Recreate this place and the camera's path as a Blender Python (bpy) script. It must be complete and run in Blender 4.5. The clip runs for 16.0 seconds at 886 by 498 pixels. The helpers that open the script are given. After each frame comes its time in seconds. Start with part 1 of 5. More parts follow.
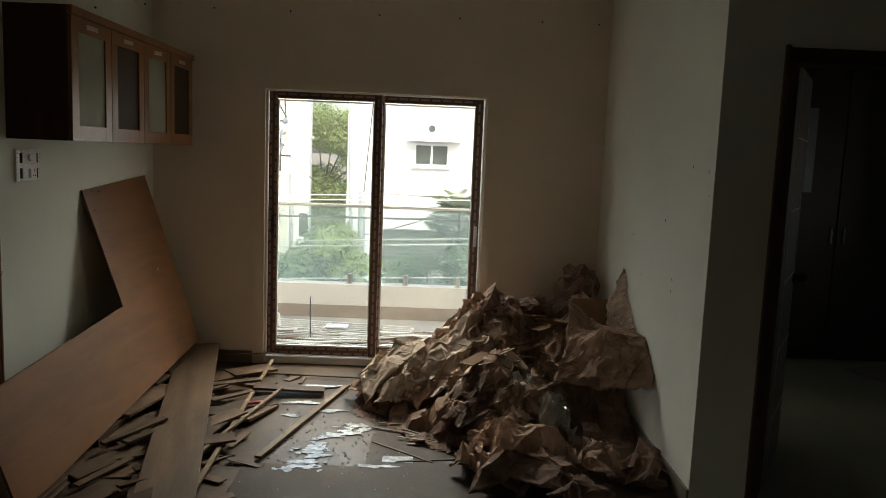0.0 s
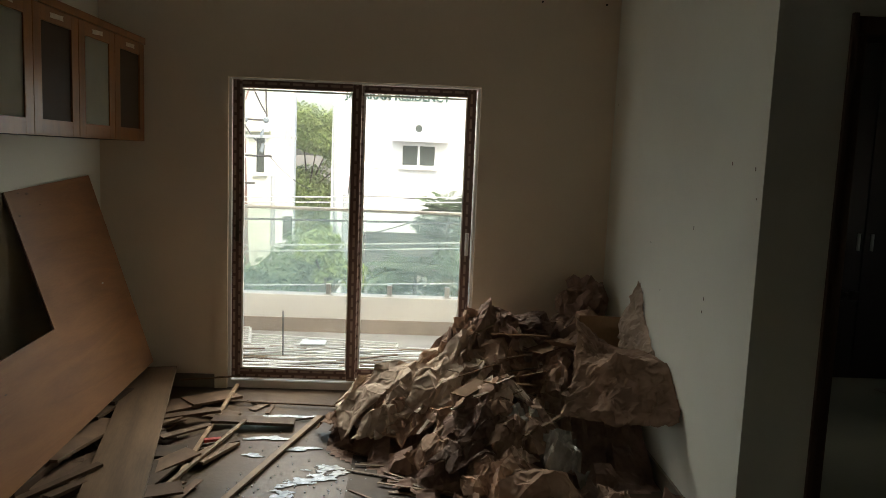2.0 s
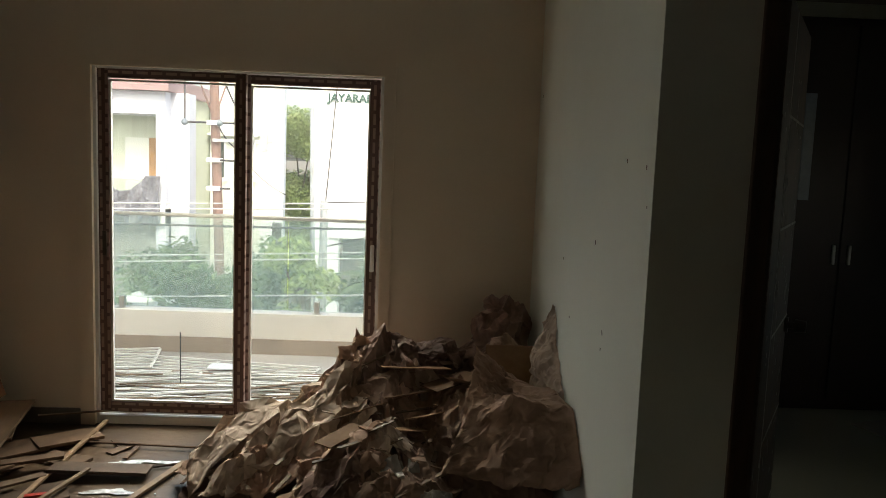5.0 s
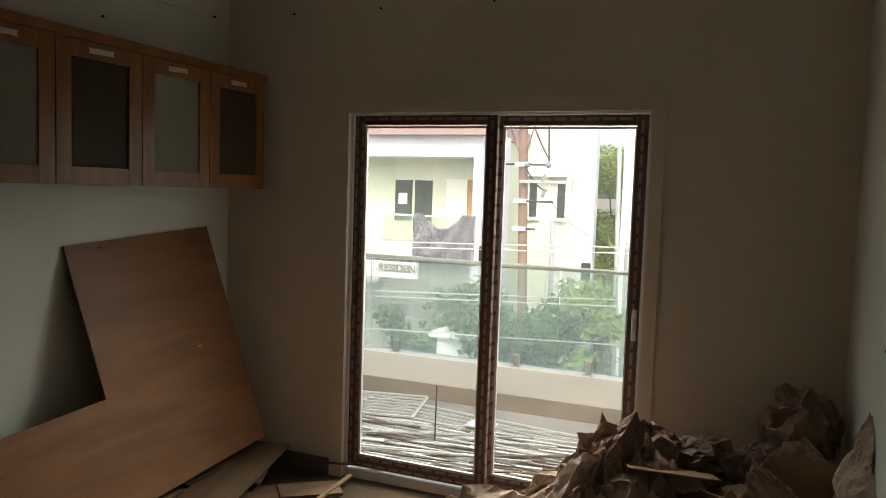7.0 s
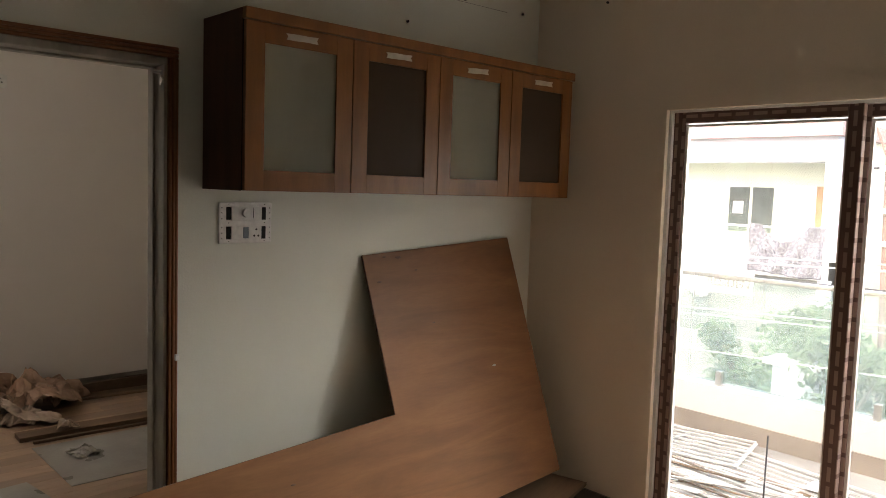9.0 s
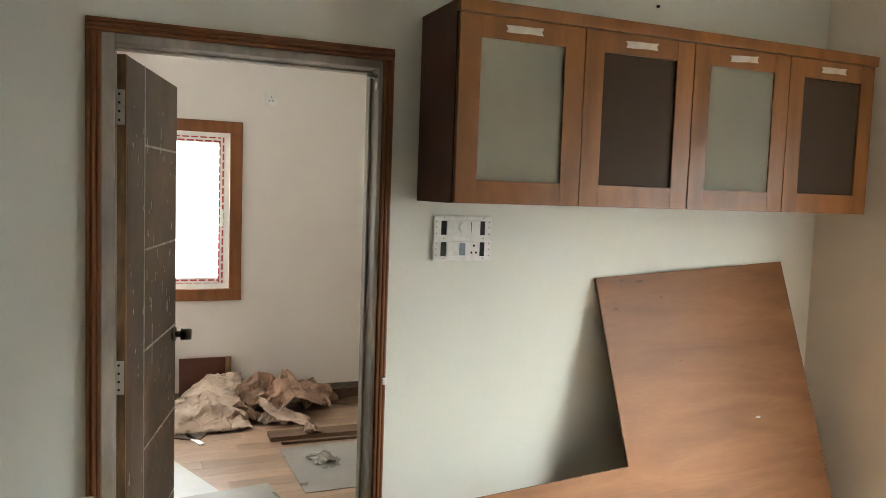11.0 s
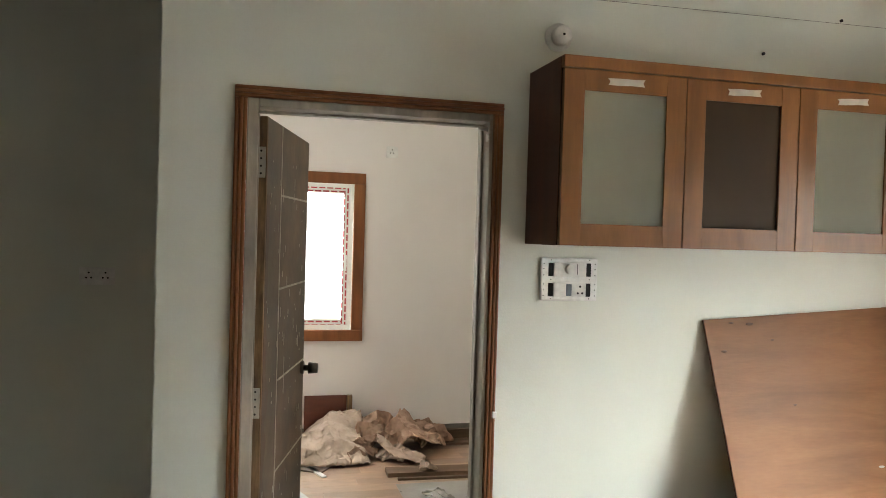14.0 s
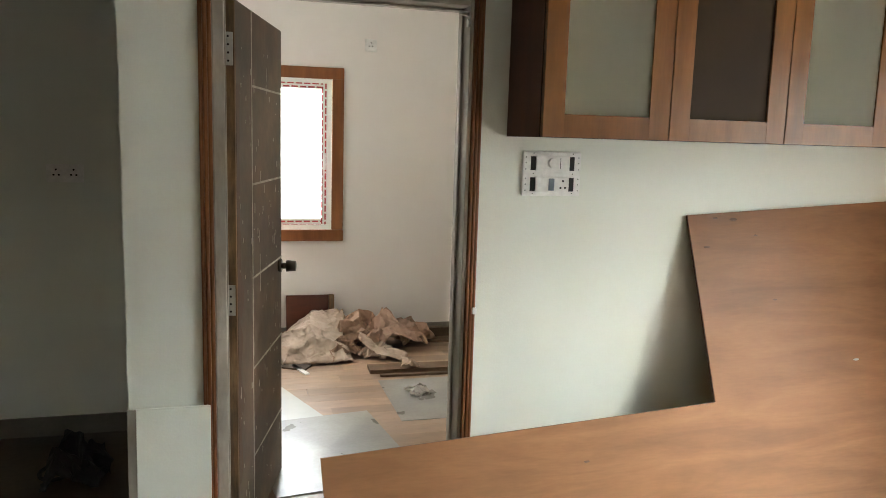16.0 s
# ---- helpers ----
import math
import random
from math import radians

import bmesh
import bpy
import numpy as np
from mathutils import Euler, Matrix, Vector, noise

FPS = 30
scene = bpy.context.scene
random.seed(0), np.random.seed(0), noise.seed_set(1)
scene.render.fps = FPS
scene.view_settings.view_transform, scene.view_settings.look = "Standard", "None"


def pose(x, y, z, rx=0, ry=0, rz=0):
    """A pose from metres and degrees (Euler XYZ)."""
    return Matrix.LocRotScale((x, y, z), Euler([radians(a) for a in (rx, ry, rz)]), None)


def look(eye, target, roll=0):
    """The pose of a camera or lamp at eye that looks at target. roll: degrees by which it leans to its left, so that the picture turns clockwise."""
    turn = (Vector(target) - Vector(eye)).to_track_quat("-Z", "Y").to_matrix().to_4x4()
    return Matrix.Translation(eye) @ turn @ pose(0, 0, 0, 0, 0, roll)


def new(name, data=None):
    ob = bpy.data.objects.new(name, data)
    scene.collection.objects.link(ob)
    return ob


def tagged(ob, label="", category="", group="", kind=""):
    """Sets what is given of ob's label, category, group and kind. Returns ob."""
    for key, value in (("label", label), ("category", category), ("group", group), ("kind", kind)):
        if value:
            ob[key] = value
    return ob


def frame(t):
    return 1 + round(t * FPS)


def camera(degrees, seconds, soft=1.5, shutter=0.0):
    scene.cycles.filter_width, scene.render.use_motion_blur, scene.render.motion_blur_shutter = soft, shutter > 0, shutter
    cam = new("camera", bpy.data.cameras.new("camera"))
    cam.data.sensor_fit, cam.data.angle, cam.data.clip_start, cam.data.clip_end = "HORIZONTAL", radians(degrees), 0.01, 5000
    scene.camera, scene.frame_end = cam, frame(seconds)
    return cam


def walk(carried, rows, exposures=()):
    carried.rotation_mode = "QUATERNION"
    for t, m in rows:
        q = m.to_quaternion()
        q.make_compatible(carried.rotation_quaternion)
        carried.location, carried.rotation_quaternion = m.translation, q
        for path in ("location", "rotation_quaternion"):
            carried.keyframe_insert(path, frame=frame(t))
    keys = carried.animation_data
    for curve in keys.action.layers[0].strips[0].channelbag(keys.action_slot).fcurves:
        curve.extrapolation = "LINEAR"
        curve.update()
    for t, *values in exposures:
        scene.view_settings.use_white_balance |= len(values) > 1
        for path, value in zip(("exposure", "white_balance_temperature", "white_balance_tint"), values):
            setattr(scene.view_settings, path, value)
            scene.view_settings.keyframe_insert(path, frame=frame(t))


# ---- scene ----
cam = camera(60.6, 16.0, soft=0.65)
PATH = [
    (0, (0.176, 0.169, 1.601), (0.217, 2.153, 1.357), 2.3),
    (0.5, (0.257, 0.36, 1.597), (0.293, 2.344, 1.354), 2.3),
    (1, (0.283, 0.501, 1.593), (0.334, 2.486, 1.35), 2.4),
    (1.5, (0.212, 0.675, 1.575), (0.281, 2.659, 1.335), 2.4),
    (2, (0.185, 0.815, 1.572), (0.259, 2.799, 1.334), 2.3),
    (2.5, (0.189, 0.868, 1.571), (0.27, 2.853, 1.338), 2.2),
    (3, (0.26, 0.962, 1.56), (0.351, 2.946, 1.324), 2.2),
    (3.5, (0.443, 1.12, 1.561), (0.535, 3.105, 1.334), 2.2),
    (5.8, (0.909, 1.777, 1.567), (0.853, 3.764, 1.346), 2.2),
    (6, (0.921, 1.876, 1.558), (0.785, 3.861, 1.351), 2.2),
    (6.5, (0.948, 2.016, 1.614), (0.561, 3.972, 1.461), 2.0),
    (7, (1.048, 2.1, 1.626), (0.288, 3.943, 1.473), 1.9),
    (7.5, (1.006, 2.209, 1.598), (-0.031, 3.912, 1.442), 2.0),
    (8, (0.921, 2.302, 1.606), (-0.26, 3.909, 1.452), 2.0),
    (8.5, (0.899, 2.396, 1.62), (-0.419, 3.892, 1.464), 1.9),
    (9, (0.878, 2.54, 1.636), (-0.574, 3.906, 1.474), 1.9),
    (9.5, (0.85, 2.618, 1.628), (-0.717, 3.849, 1.455), 2.0),
    (10, (0.697, 2.688, 1.639), (-0.979, 3.764, 1.458), 2.0),
    (10.2, (0.637, 2.731, 1.636), (-1.073, 3.754, 1.458), 2.0),
    (12.3, (0.654, 3.002, 1.674), (-1.281, 3.499, 1.588), 1.8),
    (12.5, (0.668, 2.995, 1.686), (-1.268, 3.488, 1.618), 1.7),
    (13, (0.703, 2.961, 1.661), (-1.238, 3.443, 1.63), 1.7),
    (13.5, (0.767, 2.893, 1.64), (-1.173, 3.375, 1.607), 1.7),
    (14, (0.811, 2.858, 1.623), (-1.128, 3.348, 1.587), 1.7),
    (14.5, (0.778, 2.894, 1.595), (-1.157, 3.395, 1.551), 1.6),
    (15, (0.742, 2.937, 1.572), (-1.189, 3.449, 1.48), 1.6),
    (15.5, (0.734, 2.948, 1.574), (-1.194, 3.466, 1.444), 1.7),
    (16, (0.741, 2.894, 1.588), (-1.164, 3.427, 1.299), 1.7),
]
EXPOSURES = [(0, 1.68, 7300, 4), (3.5, 1.7, 7300, 4), (6.0, 1.65, 7300, 4), (7.0, 1.55, 7350, 5), (8.0, 1.85, 7400, 9), (9.0, 2.55, 7400, 14), (10.0, 3.55, 6720, 7), (12.5, 4.22, 6600, 6), (16.0, 4.14, 6480, 4)]
walk(cam, [(t, look(eye, target, roll)) for t, eye, target, roll in PATH], EXPOSURES)

# ---- light ----
world = bpy.data.worlds.new("world")
scene.world = world
world.use_nodes = True
wn = world.node_tree.nodes
sky = wn.new("ShaderNodeTexSky")
sky.sky_type, sky.sun_disc = "NISHITA", False
sky.sun_elevation, sky.sun_rotation = radians(50), radians(165)
sky.air_density, sky.dust_density, sky.ozone_density = 1.0, 4.0, 1.0
world.node_tree.links.new(sky.outputs[0], wn["Background"].inputs[0])
wn["Background"].inputs[1].default_value = 0.15
sun = new("sun", bpy.data.lights.new("sun", "SUN"))
sun.data.energy, sun.data.angle, sun.data.color = 0.7, radians(6), (1, 0.97, 0.92)
sun.matrix_world = look((3, -11, 13.6), (0, 0, 0))
# daylight of the bedroom's window
glow = new("bedroom_window_daylight", bpy.data.lights.new("bedroom_window_daylight", "AREA"))
glow.data.shape, glow.data.size, glow.data.size_y, glow.data.energy = "RECTANGLE", 0.95, 1.15, 3.4
glow.matrix_world = look((-5.42, 3.25, 1.45), (-4.0, 3.3, 1.3))

# sky light that falls steeply through the sliding door's opening
slope = new("balcony_skylight", bpy.data.lights.new("balcony_skylight", "AREA"))
slope.data.shape, slope.data.size, slope.data.size_y, slope.data.energy, slope.data.color = "RECTANGLE", 2.8, 1.4, 22, (0.96, 0.97, 0.96)
slope.data.spread = radians(95)
slope.matrix_world = look((-0.2, 7.4, 3.05), (-0.2, 4.6, 0.6))


# ---- materials ----
def mat(name, col, rough=0.6, var=0.12, scale=3.0, bump=0.05, bscale=60.0, metal=0.0, stretch=(1, 1, 1), rand=0.0, stain=0.0, spec=0.5, col2=None, warp=0.0, crease=0.0):
    """Principled surface with stains at one scale, grain at another and a fine relief."""
    m = bpy.data.materials.new(name)
    m.use_nodes = True
    t = m.node_tree
    n, l = t.nodes, t.links
    b = n["Principled BSDF"]
    b.inputs["Roughness"].default_value, b.inputs["Metallic"].default_value = rough, metal
    b.inputs["Specular IOR Level"].default_value = spec
    tc, mp = n.new("ShaderNodeTexCoord"), n.new("ShaderNodeMapping")
    mp.inputs["Scale"].default_value = stretch
    l.new(tc.outputs["Object"], mp.inputs["Vector"])
    big, fine = n.new("ShaderNodeTexNoise"), n.new("ShaderNodeTexNoise")
    big.inputs["Scale"].default_value, big.inputs["Detail"].default_value = scale, 5
    big.inputs["Distortion"].default_value = warp
    fine.inputs["Scale"].default_value, fine.inputs["Detail"].default_value = bscale, 4
    l.new(mp.outputs[0], big.inputs["Vector"]), l.new(mp.outputs[0], fine.inputs["Vector"])
    ramp = n.new("ShaderNodeValToRGB")
    lo = col2 or [c * (1 - 2 * var) for c in col]
    ramp.color_ramp.elements[0].color, ramp.color_ramp.elements[1].color = (*lo, 1), (*[min(1, c * (1 + var)) for c in col], 1)
    ramp.color_ramp.elements[0].position, ramp.color_ramp.elements[1].position = 0.3, 0.7
    l.new(big.outputs["Fac"], ramp.inputs["Fac"])
    last = ramp.outputs["Color"]

    def mul(fac, lo_v, hi_v, last):
        r, x = n.new("ShaderNodeMapRange"), n.new("ShaderNodeMixRGB")
        r.inputs["To Min"].default_value, r.inputs["To Max"].default_value = lo_v, hi_v
        x.blend_type, x.inputs["Fac"].default_value = "MULTIPLY", 1
        l.new(fac, r.inputs["Value"]), l.new(last, x.inputs["Color1"]), l.new(r.outputs[0], x.inputs["Color2"])
        return x.outputs["Color"]

    last = mul(fine.outputs["Fac"], 1 - var, 1 + var, last)
    if rand:
        info = n.new("ShaderNodeObjectInfo")
        last = mul(info.outputs["Random"], 1 - rand, 1 + rand * 0.4, last)
    if stain:
        st = n.new("ShaderNodeTexNoise")
        st.inputs["Scale"].default_value, st.inputs["Detail"].default_value = scale * 0.35, 8
        l.new(tc.outputs["Object"], st.inputs["Vector"])
        sr = n.new("ShaderNodeValToRGB")
        sr.color_ramp.elements[0].position, sr.color_ramp.elements[1].position = 0.42, 0.6
        l.new(st.outputs["Fac"], sr.inputs["Fac"])
        last = mul(sr.outputs["Color"], 1 - stain, 1.0, last)
    l.new(last, b.inputs["Base Color"])
    rr = n.new("ShaderNodeMapRange")
    rr.inputs["To Min"].default_value, rr.inputs["To Max"].default_value = max(0, rough - 0.1), min(1, rough + 0.1)
    l.new(big.outputs["Fac"], rr.inputs["Value"]), l.new(rr.outputs[0], b.inputs["Roughness"])
    bp = n.new("ShaderNodeBump")
    bp.inputs["Strength"].default_value, bp.inputs["Distance"].default_value = bump, 0.01
    l.new(fine.outputs["Fac"], bp.inputs["Height"]), l.new(bp.outputs[0], b.inputs["Normal"])
    if crease:
        # sharp wrinkles at two sizes, as in handled paper
        last_n = bp
        for sc, w in ((crease, 0.8), (crease * 2.7, 0.6)):
            wn_ = n.new("ShaderNodeTexNoise")
            wn_.noise_type = "RIDGED_MULTIFRACTAL"
            wn_.inputs["Scale"].default_value, wn_.inputs["Detail"].default_value, wn_.inputs["Distortion"].default_value = sc, 2, 0.6
            l.new(tc.outputs["Object"], wn_.inputs["Vector"])
            b2 = n.new("ShaderNodeBump")
            b2.inputs["Strength"].default_value, b2.inputs["Distance"].default_value = w, 0.03
            l.new(wn_.outputs["Fac"], b2.inputs["Height"]), l.new(last_n.outputs[0], b2.inputs["Normal"])
            last_n = b2
        l.new(last_n.outputs[0], b.inputs["Normal"])
    return m


def tape(name, along, across, dark, light, step=0.06):
    """Printed protective tape: rows of small blocks along one axis of the object."""
    m = mat(name, dark, 0.35, var=0.1, scale=20)
    t = m.node_tree
    n, l = t.nodes, t.links
    tc, sp, co, br = n.new("ShaderNodeTexCoord"), n.new("ShaderNodeSeparateXYZ"), n.new("ShaderNodeCombineXYZ"), n.new("ShaderNodeTexBrick")
    l.new(tc.outputs["Object"], sp.inputs[0])
    l.new(sp.outputs[along], co.inputs[0]), l.new(sp.outputs[across], co.inputs[1])
    l.new(co.outputs[0], br.inputs["Vector"])
    for k, v in (("Scale", 1.0), ("Brick Width", step), ("Row Height", step * 0.42), ("Mortar Size", step * 0.13), ("Mortar Smooth", 0.2)):
        br.inputs[k].default_value = v
    br.inputs["Color1"].default_value = br.inputs["Color2"].default_value = (*light, 1)
    br.inputs["Mortar"].default_value = (*dark, 1)
    l.new(br.outputs["Color"], n["Principled BSDF"].inputs["Base Color"])
    return m


def glass(name, col, rough=0.0, dust=0.0, dustcol=(0.8, 0.8, 0.78), layer="ShaderNodeBsdfTranslucent", spec=0.5, ior=1.45):
    """Real glass; dust: the share of its face that a thin layer of dust covers."""
    m = bpy.data.materials.new(name)
    m.use_nodes = True
    n, l = m.node_tree.nodes, m.node_tree.links
    b = n["Principled BSDF"]
    b.inputs["Specular IOR Level"].default_value = spec
    b.inputs["Base Color"].default_value, b.inputs["Roughness"].default_value = (*col, 1), rough
    b.inputs["Transmission Weight"].default_value, b.inputs["IOR"].default_value = 1.0, ior
    if dust:
        tr, mx, no, mr = n.new(layer), n.new("ShaderNodeMixShader"), n.new("ShaderNodeTexNoise"), n.new("ShaderNodeMapRange")
        tr.inputs["Color"].default_value = (*dustcol, 1)
        no.inputs["Scale"].default_value, no.inputs["Detail"].default_value = 5, 6
        mr.inputs["To Min"].default_value, mr.inputs["To Max"].default_value = dust * 0.6, dust * 1.4
        l.new(no.outputs["Fac"], mr.inputs["Value"]), l.new(mr.outputs[0], mx.inputs["Fac"])
        l.new(b.outputs[0], mx.inputs[1]), l.new(tr.outputs[0], mx.inputs[2])
        l.new(mx.outputs[0], n["Material Output"].inputs["Surface"])
    return m


WALL = mat("painted_plaster", (0.775, 0.78, 0.695), 0.75, var=0.025, scale=1.4, bump=0.06, bscale=140)
BEDWALL = mat("pinkish_white_plaster", (0.82, 0.765, 0.72), 0.75, var=0.025, scale=1.4, bump=0.06, bscale=140)
WALLWARM = mat("cream_painted_plaster", (0.81, 0.715, 0.585), 0.75, var=0.03, scale=1.4, bump=0.06, bscale=140)
CEIL = mat("ceiling_paint", (0.82, 0.81, 0.77), 0.8, var=0.02, scale=1.2, bump=0.04)
DIRTY = mat("dusty_floor_tile", (0.1, 0.062, 0.036), 0.42, spec=0.22, var=0.2, scale=2.2, bump=0.1, bscale=30, stain=0.35)
HARDBOARD = mat("brown_floor_board", (0.066, 0.042, 0.027), 0.62, spec=0.15, var=0.18, scale=2.5, bump=0.08, bscale=40, stain=0.3)
HALLTILE = mat("pale_floor_tile", (0.19, 0.185, 0.13), 0.35, var=0.08, scale=1.5)
SKIRT = mat("skirting_tile", (0.2, 0.17, 0.14), 0.45, var=0.15, scale=4)
PLY = mat("plywood_veneer", (0.285, 0.134, 0.06), 0.48, var=0.115, scale=3.0, bump=0.08, bscale=40, stretch=(1, 0.5, 3.6), stain=0.12, spec=0.25, warp=1.1)
PLYEDGE = mat("plywood_edge", (0.16, 0.08, 0.045), 0.7, var=0.2, scale=20)
PLANK = mat("plank_wood", (0.175, 0.108, 0.064), 0.6, spec=0.25, var=0.2, scale=2.0, bump=0.06, bscale=25, stretch=(0.7, 6, 6), rand=0.35, stain=0.25)
OFFCUT = mat("offcut_board", (0.15, 0.093, 0.06), 0.65, spec=0.2, var=0.2, scale=5, bump=0.06, bscale=30, rand=0.6)
STRIP = mat("beading_strip", (0.24, 0.155, 0.092), 0.6, spec=0.25, var=0.2, scale=8, rand=0.5)
LAM = mat("walnut_laminate", (0.262, 0.104, 0.029), 0.33, var=0.14, scale=2.6, bump=0.02, bscale=24, stretch=(1, 5, 1), stain=0.15)
LAMV = mat("walnut_laminate_upright", (0.262, 0.104, 0.029), 0.33, var=0.14, scale=2.6, bump=0.02, bscale=24, stretch=(1, 5, 0.7), stain=0.15)
# darker walnut copy: shade of the side facing away from the door
LAMSHADE = mat("shaded_walnut_side", (0.12, 0.052, 0.031), 0.5, var=0.15, scale=3, stretch=(6, 6, 1), spec=0.2)
CARCASS = mat("cabinet_back_board", (0.045, 0.028, 0.018), 0.75, var=0.15, scale=3, spec=0.12)
TEAK = mat("varnished_teak", (0.26, 0.098, 0.033), 0.48, spec=0.3, var=0.13, scale=4, bump=0.04, bscale=30, stretch=(4, 4, 0.5), stain=0.2)
TEAKDARK = mat("dark_teak_frame", (0.07, 0.035, 0.02), 0.45, var=0.2, scale=4, stretch=(4, 4, 0.5))
GREYJAMB = mat("plaster_smeared_jamb", (0.5, 0.45, 0.38), 0.75, var=0.2, scale=7, stretch=(1, 1, 0.35), bump=0.12, bscale=50, stain=0.22)
DUSTFILM = mat("dusty_protective_film", (0.14, 0.096, 0.064), 0.5, var=0.3, scale=4, bump=0.15, bscale=20, stain=0.35)
CHALK = mat("white_tape_line", (0.56, 0.53, 0.47), 0.7, var=0.2, scale=20)
RAWWOOD = mat("raw_wood_edge", (0.24, 0.14, 0.065), 0.6, var=0.35, scale=8, stain=0.4, stretch=(4, 4, 0.6))
BAREVENEER = mat("bare_brown_veneer", (0.085, 0.038, 0.02), 0.5, var=0.25, scale=8, stretch=(4, 4, 0.6))
KRAFT = mat("kraft_paper", (0.46, 0.3, 0.215), 0.85, spec=0.15, var=0.13, scale=5, bump=0.12, bscale=35, rand=0.35, stain=0.22, crease=7)
KRAFTPALE = mat("pale_wrapping_paper", (0.56, 0.43, 0.335), 0.8, spec=0.2, var=0.1, scale=6, bump=0.1, bscale=35, rand=0.2, crease=7)
SACK = mat("dark_brown_paper_bag", (0.28, 0.178, 0.138), 0.8, spec=0.2, var=0.2, scale=6, bump=0.15, bscale=35, rand=0.3, crease=7)
CARD = mat("brown_cardboard", (0.28, 0.165, 0.095), 0.85, spec=0.15, var=0.12, scale=5, rand=0.4)
POLY = mat("crumpled_clear_plastic", (0.36, 0.33, 0.29), 0.2, var=0.15, scale=10, bump=0.2, bscale=20)
UPVC = mat("white_upvc", (0.78, 0.77, 0.74), 0.35, var=0.03, scale=6)
TAPEV = tape("printed_tape_upright", 2, 0, (0.13, 0.075, 0.062), (0.34, 0.25, 0.215), 0.08)
TAPEH = tape("printed_tape_level", 0, 2, (0.13, 0.075, 0.062), (0.34, 0.25, 0.215), 0.08)
REDV = tape("red_tape_upright", 2, 1, (0.74, 0.68, 0.65), (0.4, 0.05, 0.06), 0.062)
REDH = tape("red_tape_level", 1, 2, (0.74, 0.68, 0.65), (0.4, 0.05, 0.06), 0.062)
PLASTIC = mat("white_switch_plastic", (0.82, 0.8, 0.76), 0.35, var=0.05, scale=30)
HOLE = mat("dark_recess", (0.012, 0.011, 0.01), 0.8, var=0.1, scale=20)
GREYPL = mat("grey_blue_switch", (0.2, 0.24, 0.28), 0.4, var=0.05, scale=30)
STEEL = mat("brushed_steel", (0.55, 0.54, 0.5), 0.35, var=0.08, scale=20, metal=1.0)
BRONZE = mat("dark_bronze", (0.09, 0.075, 0.06), 0.35, var=0.15, scale=20, metal=0.8)
MASK = mat("masking_tape", (0.66, 0.6, 0.52), 0.7, var=0.08, scale=25)
FILM = mat("torn_glossy_film", (0.74, 0.76, 0.76), 0.07, var=0.3, scale=25, bump=0.12, bscale=22, spec=1.0)
CLEARSHEET = mat("shiny_white_sheet", (0.45, 0.45, 0.42), 0.38, var=0.06, scale=3, bump=0.05, bscale=6)
GREYSHEET = mat("grey_floor_sheet", (0.33, 0.31, 0.28), 0.3, var=0.12, scale=4, stain=0.3)
WOODFLOOR = mat("wood_pattern_floor", (0.42, 0.275, 0.18), 0.32, var=0.12, scale=4.5, bump=0.05, bscale=14, stretch=(3.5, 0.8, 1), stain=0.15, rand=0.3, warp=0.6)
GLASS = glass("clear_pane", (0.98, 0.99, 0.985), 0.0, 0.018)
RAILGLASS = glass("green_rail_glass", (0.86, 0.95, 0.9), 0.0, 0.22, (0.72, 0.85, 0.78))
FROST = glass("frosted_cabinet_glass", (0.97, 0.95, 0.84), 0.55, 0.2, (0.66, 0.64, 0.52), "ShaderNodeBsdfDiffuse", 0.08, 1.13)
BROWNGLASS = mat("brown_backed_glass", (0.058, 0.038, 0.024), 0.55, var=0.03, scale=2, bump=0.01, spec=0.1)
OPAL = glass("opal_window_film", (0.98, 0.98, 0.97), 0.6, 0.3)
CONCRETE = mat("balcony_screed", (0.5, 0.47, 0.42), 0.75, var=0.1, scale=2.5, bump=0.08, stain=0.15)
PARAPET = mat("white_parapet_paint", (0.8, 0.77, 0.71), 0.7, var=0.03, scale=3)
BAND = mat("beige_skirting_band", (0.38, 0.31, 0.25), 0.6, var=0.08, scale=5)
GRILLE = mat("white_enamelled_steel", (0.8, 0.78, 0.74), 0.4, var=0.05, scale=20)
FACWHITE = mat("white_facade", (0.86, 0.88, 0.9), 0.8, var=0.03, scale=0.4)
FACLILAC = mat("pale_lilac_facade", (0.68, 0.7, 0.78), 0.8, var=0.04, scale=0.5)
FACCREAM = mat("cream_facade", (0.77, 0.79, 0.72), 0.8, var=0.05, scale=0.4)
FACGREEN = mat("pale_green_facade", (0.6, 0.64, 0.52), 0.8, var=0.05, scale=0.6)
PINKEDGE = mat("dusky_pink_eave", (0.36, 0.25, 0.25), 0.8, var=0.05, scale=1)
DARKGLASS = mat("dark_window_glass", (0.06, 0.075, 0.07), 0.3, spec=0.25, var=0.1, scale=3)
# real grey of concrete; on the houses' lower walls it paints shade
GREYCONC_SHADE = mat("grey_concrete_and_shaded_wall", (0.33, 0.34, 0.32), 0.8, var=0.12, scale=1)
ROADM = mat("asphalt", (0.055, 0.055, 0.055), 0.85, var=0.2, scale=1, bump=0.2)
EARTH = mat("dusty_ground", (0.2, 0.18, 0.14), 0.9, var=0.2, scale=0.3)
LEAF = mat("green_leaf", (0.17, 0.26, 0.125), 0.55, var=0.3, scale=0.7, bscale=8)
LEAFLIGHT = mat("sunlit_yellow_green_leaf", (0.36, 0.45, 0.16), 0.55, var=0.16, scale=0.8, bscale=8)
